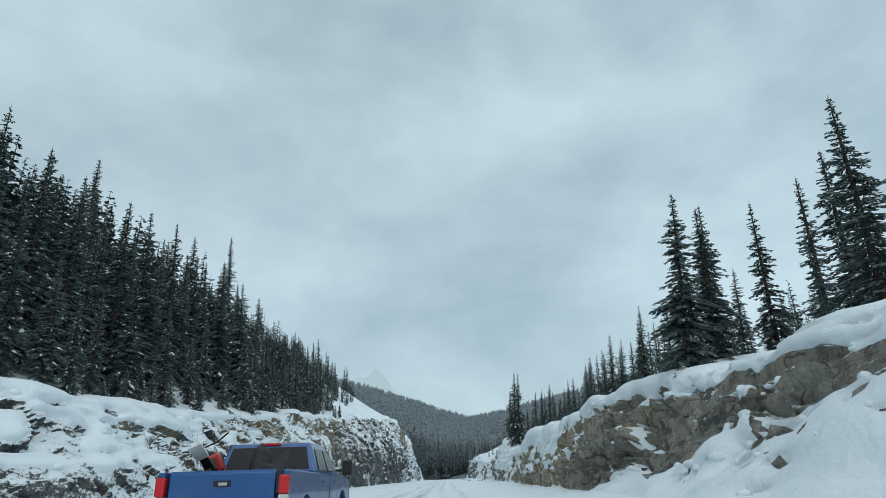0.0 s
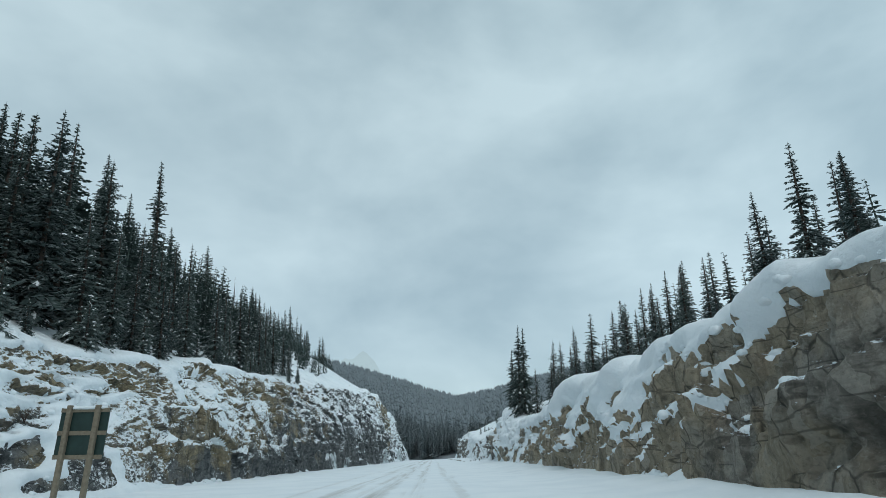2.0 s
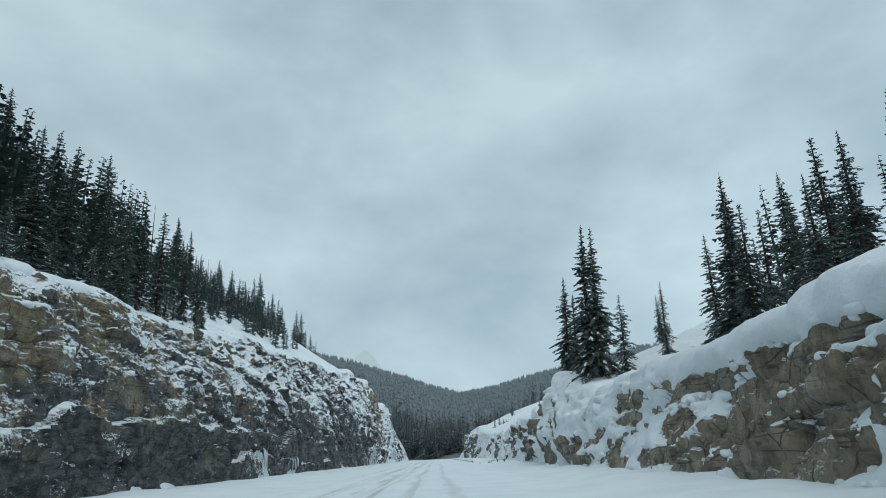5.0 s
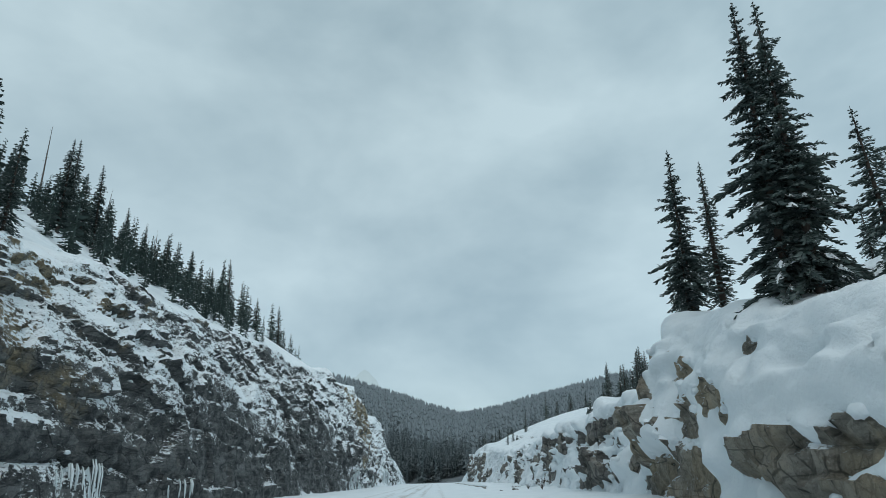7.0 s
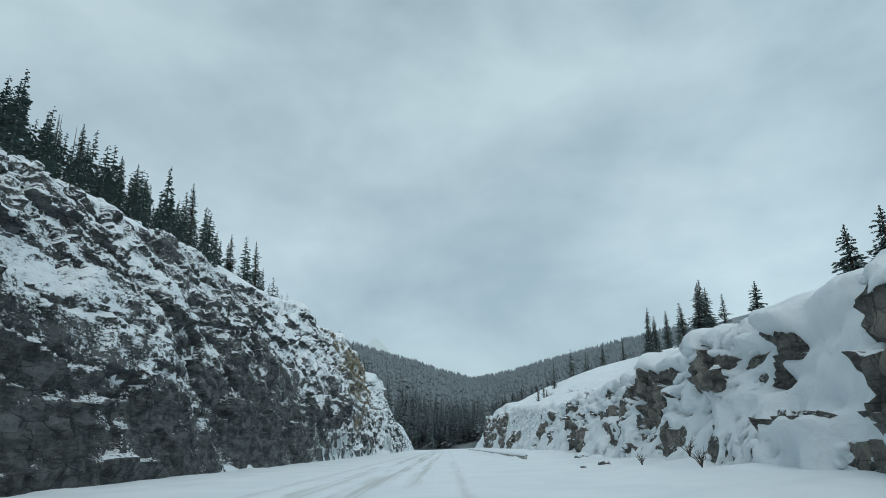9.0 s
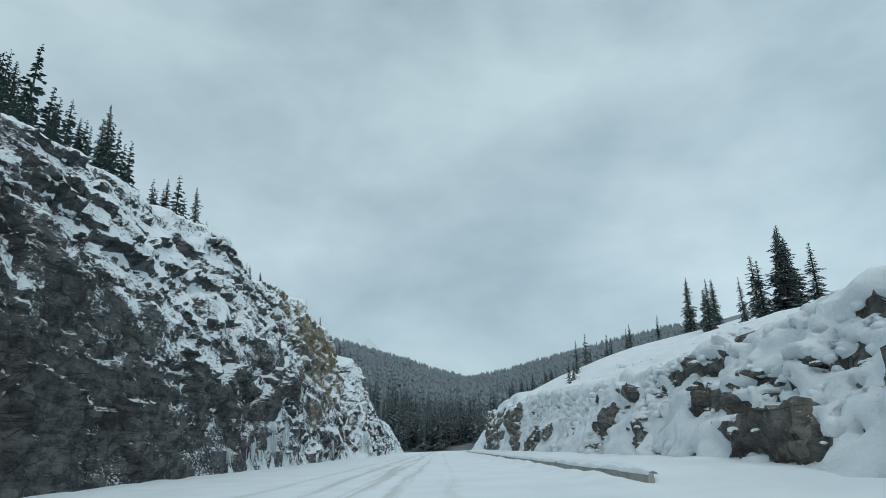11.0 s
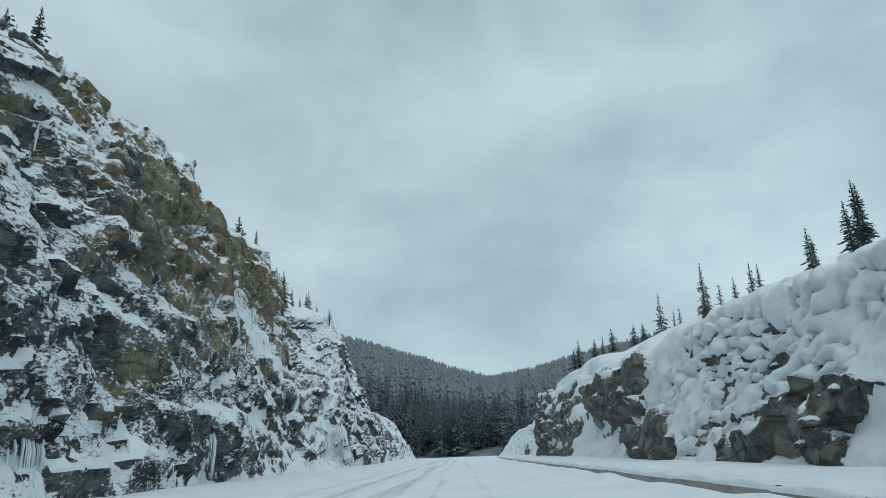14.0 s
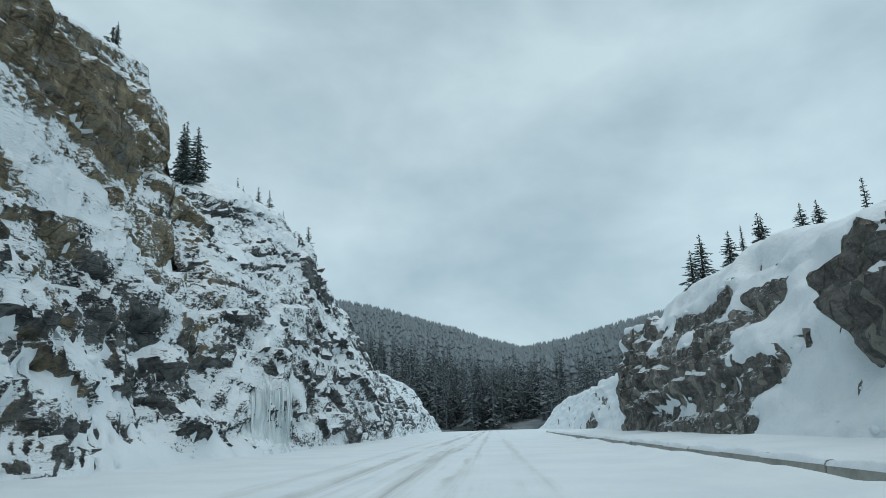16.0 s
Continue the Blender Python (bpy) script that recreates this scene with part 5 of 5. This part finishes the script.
# ---- leafless shrubs in the snow
def shrub(x, y, z, size, words):
    root = new("shrub")
    tagged(root, words, "shrub", "leafless shrubs in the snow")
    root.matrix_world = pose(x, y, z, 0, 0, rng.uniform(0, 360))
    for i in range(16):
        a, lean, l = rng.uniform(0, 6.28), rng.uniform(0.1, 0.8), size * rng.uniform(0.5, 1.1)
        bm = bmesh.new()
        q = [(0, 0, -0.1)]
        for k in range(1, 4):
            t = k / 3
            q.append((math.cos(a) * lean * l * t + rng.uniform(-0.05, 0.05) * l, math.sin(a) * lean * l * t + rng.uniform(-0.05, 0.05) * l, l * t * (1 - 0.3 * lean)))
        tube_bm(bm, q, [0.012, 0.010, 0.007, 0.003], 4)
        for j in range(3):
            k = rng.randint(1, 2)
            b = a + rng.uniform(-1.2, 1.2)
            s_ = l * rng.uniform(0.2, 0.4)
            e = (q[k][0] + math.cos(b) * s_, q[k][1] + math.sin(b) * s_, q[k][2] + s_ * 0.6)
            tube_bm(bm, [q[k], e], [0.006, 0.002], 3)
        part("stem", bm, TWIG, root)


for x, y, z, size in ((9.8, 157.0, 0.4, 0.7), (10.4, 159.5, 0.7, 0.8), (9.4, 162.5, 0.3, 0.5),):
    shrub(x, y, z, size, "bare brown shrub sticking out of the roadside snow")
for x, y, size in ((22.5, 262.0, 1.6), (23.5, 264.0, 1.4), (21.0, 232.0, 1.2), (15.5, 297.0, 0.9)):
    shrub(x, y, east_ground(x, y), size, "bare shrub on the crest of the snowy slope")
for y, dz in ((30, 0.9), (36, 1.6), (41, 2.4), (44, 1.0), (47, 2.9), (51, 1.3), (56, 3.4), (60, 2.5), (49, 4.2), (38, 3.6)):
    shrub(west_face(y, dz) + 0.1, y, dz + 0.1, rng.uniform(0.5, 0.9), "frosted bare shrub on the snowy bank")


# ---- boulders lying in the snow
def boulder(x, y, z, size, words):
    root = new("boulder")
    tagged(root, words, "boulder", "boulders in the roadside snow")
    root.matrix_world = pose(x, y, z, 0, 0, rng.uniform(0, 360))
    for name, mat_, grow, lift in (("rock", ROCK_E, 1.0, 0.0), ("snow_cap", SNOW, 0.92, 0.22)):
        bm = bmesh.new()
        bmesh.ops.create_icosphere(bm, subdivisions=2, radius=1.0)
        for v in bm.verts:
            q = v.co.normalized()
            k = 1 + 0.35 * noise.noise(q * 1.3 + Vector((x, y, 0))) + (0.10 * noise.noise(q * 4 + Vector((y, x, 0))) if grow == 1.0 else 0)
            v.co = Vector((q.x * k * size * grow, q.y * k * size * grow * 0.8, max(q.z, -0.3) * k * size * 0.55 * (1 if grow == 1.0 else 0.75) + lift * size))
        part(name, bm, mat_, root, "" if grow == 1.0 else "rounded snow on top", 0, grow != 1.0)


for x, y, size in ((8.6, 166.0, 0.35), (6.9, 163.0, 0.16), (10.4, 179.0, 0.6)):
    boulder(x, y, 0.22, size, "dark boulder half sunk in the roadside snow")
for i in range(120):
    y, z = rng.uniform(182, 256), rng.uniform(0.9, 7.0)
    if z < 5.6:
        boulder(east_face(y, z) + 0.1, y, z, rng.uniform(0.12, 0.42), "dark rock poking through the snow slope")
    else:
        x = rng.uniform(14.5, 22)
        boulder(x, y, east_ground(x, y) + 0.15, rng.uniform(0.2, 0.5), "dark rock poking through the snow slope")


# ---- the blue pickup on the other lane
def wheel(parent, x, y, r=0.40, w=0.27):
    """A tyre lying round its rim; the axle runs across the car."""
    bm = bmesh.new()
    prof = [(-w / 2, r * 0.62), (-w / 2, r * 0.9), (-w * 0.36, r), (w * 0.36, r), (w / 2, r * 0.9), (w / 2, r * 0.62)]
    n = 28
    rings = [[bm.verts.new((x + px, y + rr * math.cos(6.2832 * k / n), r + rr * math.sin(6.2832 * k / n))) for px, rr in prof] for k in range(n)]
    for k in range(n):
        for j in range(len(prof) - 1):
            bm.faces.new((rings[k][j], rings[k][j + 1], rings[(k + 1) % n][j + 1], rings[(k + 1) % n][j]))
    hub = part("wheel", bm, RUBBER, parent, "black winter tyre", 0, False)
    bm = bmesh.new()
    bmesh.ops.create_cone(bm, cap_ends=True, segments=24, radius1=r * 0.63, radius2=r * 0.63, depth=w * 0.8, matrix=Matrix.Translation((x, y, r)) @ Euler((0, radians(90), 0)).to_matrix().to_4x4())
    for k in range(5):
        a = 6.2832 * k / 5
        box_bm(bm, (0, 0.12, 0), (w * 0.9, 0.2, 0.06), Matrix.Translation((x, y, r)) @ Matrix.Rotation(a, 4, "X"))
    part("rim", bm, CHROME, hub, "dull alloy rim")


def arch(y, r, z, n=9):
    return [(y + r * math.cos(math.pi * (1 - k / n)), z + r * math.sin(math.pi * (1 - k / n))) for k in range(n + 1)]


def pickup():
    root = new("pickup_truck")
    tagged(root, "blue crew-cab pickup truck with road salt on its tail", "pickup truck")
    arch_r, arch_f = arch(1.22, 0.50, 0.52), arch(4.78, 0.50, 0.52)
    for x0, x1 in ((-1.01, -0.90), (0.90, 1.01)):
        bm = bmesh.new()
        outline_bm(bm, [(0.02, 0.52)] + arch_r + [(2.12, 0.52), (2.12, 1.36), (1.0, 1.385), (0.02, 1.40)], x0, x1)
        part("bed_side", bm, PAINT, root, "blue side of the load bed", 0.02)
    box_part("bed_floor", (0, 1.06, 0.72), (1.80, 2.08, 0.08), BLACK, root, 0.01)
    bm = bmesh.new()
    outline_bm(bm, [(-0.02, 0.66), (-0.045, 0.95), (-0.04, 1.36), (0.0, 1.41), (0.06, 1.40), (0.06, 0.66)], -0.80, 0.80)
    gate = part("tailgate", bm, PAINT, root, "blue tailgate with a salt film", 0.012)
    box_part("handle_recess", (0, -0.05, 1.22), (0.26, 0.02, 0.09), BLACK, gate, 0.008)
    box_part("handle", (0.02, -0.065, 1.215), (0.14, 0.02, 0.045), CHROME, gate, 0.008)
    box_part("rear_bumper", (0, -0.09, 0.56), (1.98, 0.16, 0.17), CHROME, root, 0.04, "dull chrome rear bumper")
    for x in (-0.905, 0.905):
        lamp = box_part("tail_lamp", (x + (0.03 if x > 0 else -0.03), -0.005, 1.19), (0.15, 0.12, 0.27), RED_LENS, root, 0.03, "red tail lamp")
        box_part("reversing_lamp", (x + (0.03 if x > 0 else -0.03), -0.008, 0.98), (0.15, 0.11, 0.14), CLEAR_LENS, lamp, 0.02)
    bm = bmesh.new()
    outline_bm(bm, [(2.14, 0.50), (4.2, 0.50)] + arch_f + [(5.62, 0.55), (5.74, 0.75), (5.72, 1.12), (5.55, 1.24), (4.42, 1.36), (2.14, 1.37)], -1.0, 1.0)
    part("body", bm, PAINT, root, "blue cab body and bonnet", 0.035)
    for x in (-1.004, 1.004):
        for y in (3.22,):
            box_part("door_gap", (x, y, 0.95), (0.006, 0.012, 0.80), BLACK, root, 0.001)
        for y in (2.62, 3.72):
            box_part("door_handle", (x * 1.01, y, 1.20), (0.03, 0.16, 0.035), PAINT, root, 0.008)
    bm = bmesh.new()
    low = [bm.verts.new(v) for v in ((-0.95, 2.16, 1.36), (0.95, 2.16, 1.36), (0.95, 4.55, 1.34), (-0.95, 4.55, 1.34))]
    top = [bm.verts.new(v) for v in ((-0.76, 2.34, 1.92), (0.76, 2.34, 1.92), (0.74, 3.62, 1.93), (-0.74, 3.62, 1.93))]
    for k in range(4):
        bm.faces.new((low[k], low[(k + 1) % 4], top[(k + 1) % 4], top[k]))
    bm.faces.new(top)
    bm.faces.new(low[::-1])
    bmesh.ops.recalc_face_normals(bm, faces=bm.faces)
    cab = part("cab", bm, PAINT, root, "blue cab roof and pillars", 0.05, False)

    def pane(name, corners, out):
        bm_ = bmesh.new()
        o = Vector(out) * 0.012
        a_ = [bm_.verts.new(Vector(c) + o) for c in corners]
        b_ = [bm_.verts.new(Vector(c) - o) for c in corners]
        bm_.faces.new(a_)
        bm_.faces.new(b_[::-1])
        for k in range(len(corners)):
            bm_.faces.new((a_[k], b_[k], b_[(k + 1) % len(corners)], a_[(k + 1) % len(corners)]))
        bmesh.ops.recalc_face_normals(bm_, faces=bm_.faces)
        part(name, bm_, GLASS, cab, "dark tinted glass")

    pane("rear_window", ((-0.80, 2.185, 1.44), (0.80, 2.185, 1.44), (0.70, 2.315, 1.84), (-0.70, 2.315, 1.84)), (0, -1, 0.3))
    for sx in (-1, 1):
        pane("rear_side_window", ((sx * 0.938, 2.42, 1.40), (sx * 0.938, 3.16, 1.40), (sx * 0.80, 3.16, 1.80), (sx * 0.80, 2.52, 1.80)), (sx, 0, 0.35))
        pane("front_side_window", ((sx * 0.938, 3.26, 1.40), (sx * 0.938, 4.22, 1.40), (sx * 0.80, 3.62, 1.80), (sx * 0.80, 3.26, 1.80)), (sx, 0, 0.35))
        arm = box_part("mirror_arm", (sx * 1.06, 4.02, 1.42), (0.20, 0.07, 0.05), BLACK, root, 0.012)
        box_part("mirror", (sx * 1.22, 4.02, 1.47), (0.20, 0.11, 0.30), BLACK, root, 0.03, "large black tow mirror")
    pane("windscreen", ((-0.80, 4.50, 1.42), (0.80, 4.50, 1.42), (0.68, 3.74, 1.87), (-0.68, 3.74, 1.87)), (0, 0.5, 0.85))
    box_part("high_brake_lamp", (0, 2.315, 1.90), (0.40, 0.05, 0.045), RED_LENS, root, 0.01, "red brake lamp at the roof edge")
    box_part("cab_underside", (0, 2.9, 0.50), (1.70, 5.2, 0.14), BLACK, root, 0.01)
    for x in (-0.86, 0.86):
        for y in (1.22, 4.78):
            wheel(root, x, y)
    return root


TRUCK = pose(-3.72, 10.5, -0.02, 0, 0, -0.5) @ Matrix.Scale(1.10, 4)
pickup().matrix_world = TRUCK


def motorbike():
    """An off-road motorbike lying across the load bed."""
    root = new("off_road_motorbike")
    tagged(root, "red and white off-road motorbike standing in the pickup bed", "motorbike")
    root.matrix_world = TRUCK @ pose(-0.30, 1.0, 0.86, 0, -24, 12)
    wheel(root, 0.0, 0.62, 0.32, 0.09)
    wheel(root, 0.0, -0.42, 0.32, 0.10)
    bm = bmesh.new()
    outline_bm(bm, [(-0.62, 0.86), (-0.1, 0.78), (0.25, 0.84), (0.42, 0.80), (0.30, 0.60), (-0.2, 0.62), (-0.70, 0.93)], -0.07, 0.07)
    part("seat", bm, BLACK, root, "black seat", 0.02)
    bm = bmesh.new()
    outline_bm(bm, [(0.16, 0.86), (0.50, 0.92), (0.62, 0.72), (0.40, 0.48), (0.18, 0.60)], -0.15, 0.15)
    part("fairing", bm, RED_SHELL, root, "red tank and side shroud", 0.03)
    bm = bmesh.new()
    outline_bm(bm, [(-0.55, 0.90), (-0.95, 1.02), (-0.98, 0.99), (-0.55, 0.80)], -0.10, 0.10)
    part("rear_mudguard", bm, WHITE_SHELL, root, "white rear mudguard", 0.015)
    bm = bmesh.new()
    outline_bm(bm, [(0.45, 0.78), (0.95, 0.74), (1.02, 0.68), (0.98, 0.66), (0.5, 0.72)], -0.09, 0.09)
    part("front_mudguard", bm, WHITE_SHELL, root, "white front mudguard", 0.012)
    for x in (-0.09, 0.09):
        bm = bmesh.new()
        tube_bm(bm, [(x, 0.62, 0.32), (x, 0.45, 1.02)], [0.028, 0.024], 8)
        part("fork_leg", bm, CHROME, root)
    bm = bmesh.new()
    tube_bm(bm, [(-0.40, 0.33, 1.14), (-0.16, 0.43, 1.08), (0.16, 0.43, 1.08), (0.40, 0.33, 1.14)], [0.014, 0.014, 0.014, 0.014], 8)
    part("handlebar", bm, BLACK, root)
    box_part("engine", (0, 0.12, 0.42), (0.22, 0.40, 0.30), BLACK, root, 0.04)


motorbike()


def tarp_bundle():
    root = new("tarpaulin_bundle")
    tagged(root, "black tarpaulin bundle heaped in the pickup bed", "tarpaulin")
    root.matrix_world = TRUCK @ pose(0.28, 1.25, 0.76)
    bm = bmesh.new()
    bmesh.ops.create_icosphere(bm, subdivisions=4, radius=1.0)
    for v in bm.verts:
        q = v.co.normalized()
        k = 1 + 0.30 * noise.noise(q * 2.1) + 0.12 * noise.noise(q * 6.0)
        v.co = Vector((q.x * 0.62 * k, q.y * 0.75 * k, max(q.z * 0.92 * k, 0.0)))
    part("sheet", bm, TARP, root, "", 0, False)


tarp_bundle()


# ---------------------------------------------------------------- the pale peak behind the valley
def peak():
    """A mountain all but lost in falling snow: its glow stands in for the haze in front."""
    xs_, ys_ = np.linspace(-1500, 1300, 110), np.linspace(3300, 4600, 50)
    X_, Y_ = np.meshgrid(xs_, ys_)
    h = 640 * np.exp(-np.abs((X_ + 400) / 480) ** 2.0) + 420 * np.exp(-np.abs((X_ + 1050) / 420) ** 2.0)
    ridge = np.exp(-(((Y_ - 3900) / 330) ** 2))
    z = (h * (0.9 + 0.5 * fbm(X_ / 260, Y_ / 260, 5, 131))) * ridge - 40
    k = Nodes("far_peak_haze_glow")
    # close to the sky's own colour, emitted in place of haze
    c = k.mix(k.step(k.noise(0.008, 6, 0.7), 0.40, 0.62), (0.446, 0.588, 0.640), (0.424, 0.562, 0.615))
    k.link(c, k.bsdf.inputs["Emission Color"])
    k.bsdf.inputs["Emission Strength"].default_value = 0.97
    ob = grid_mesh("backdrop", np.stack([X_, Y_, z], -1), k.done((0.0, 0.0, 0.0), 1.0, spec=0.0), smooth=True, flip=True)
    tagged(ob, "pale snowy mountain peak, faded into the cloud by a painted glow", "mountain", kind="structure")


peak()
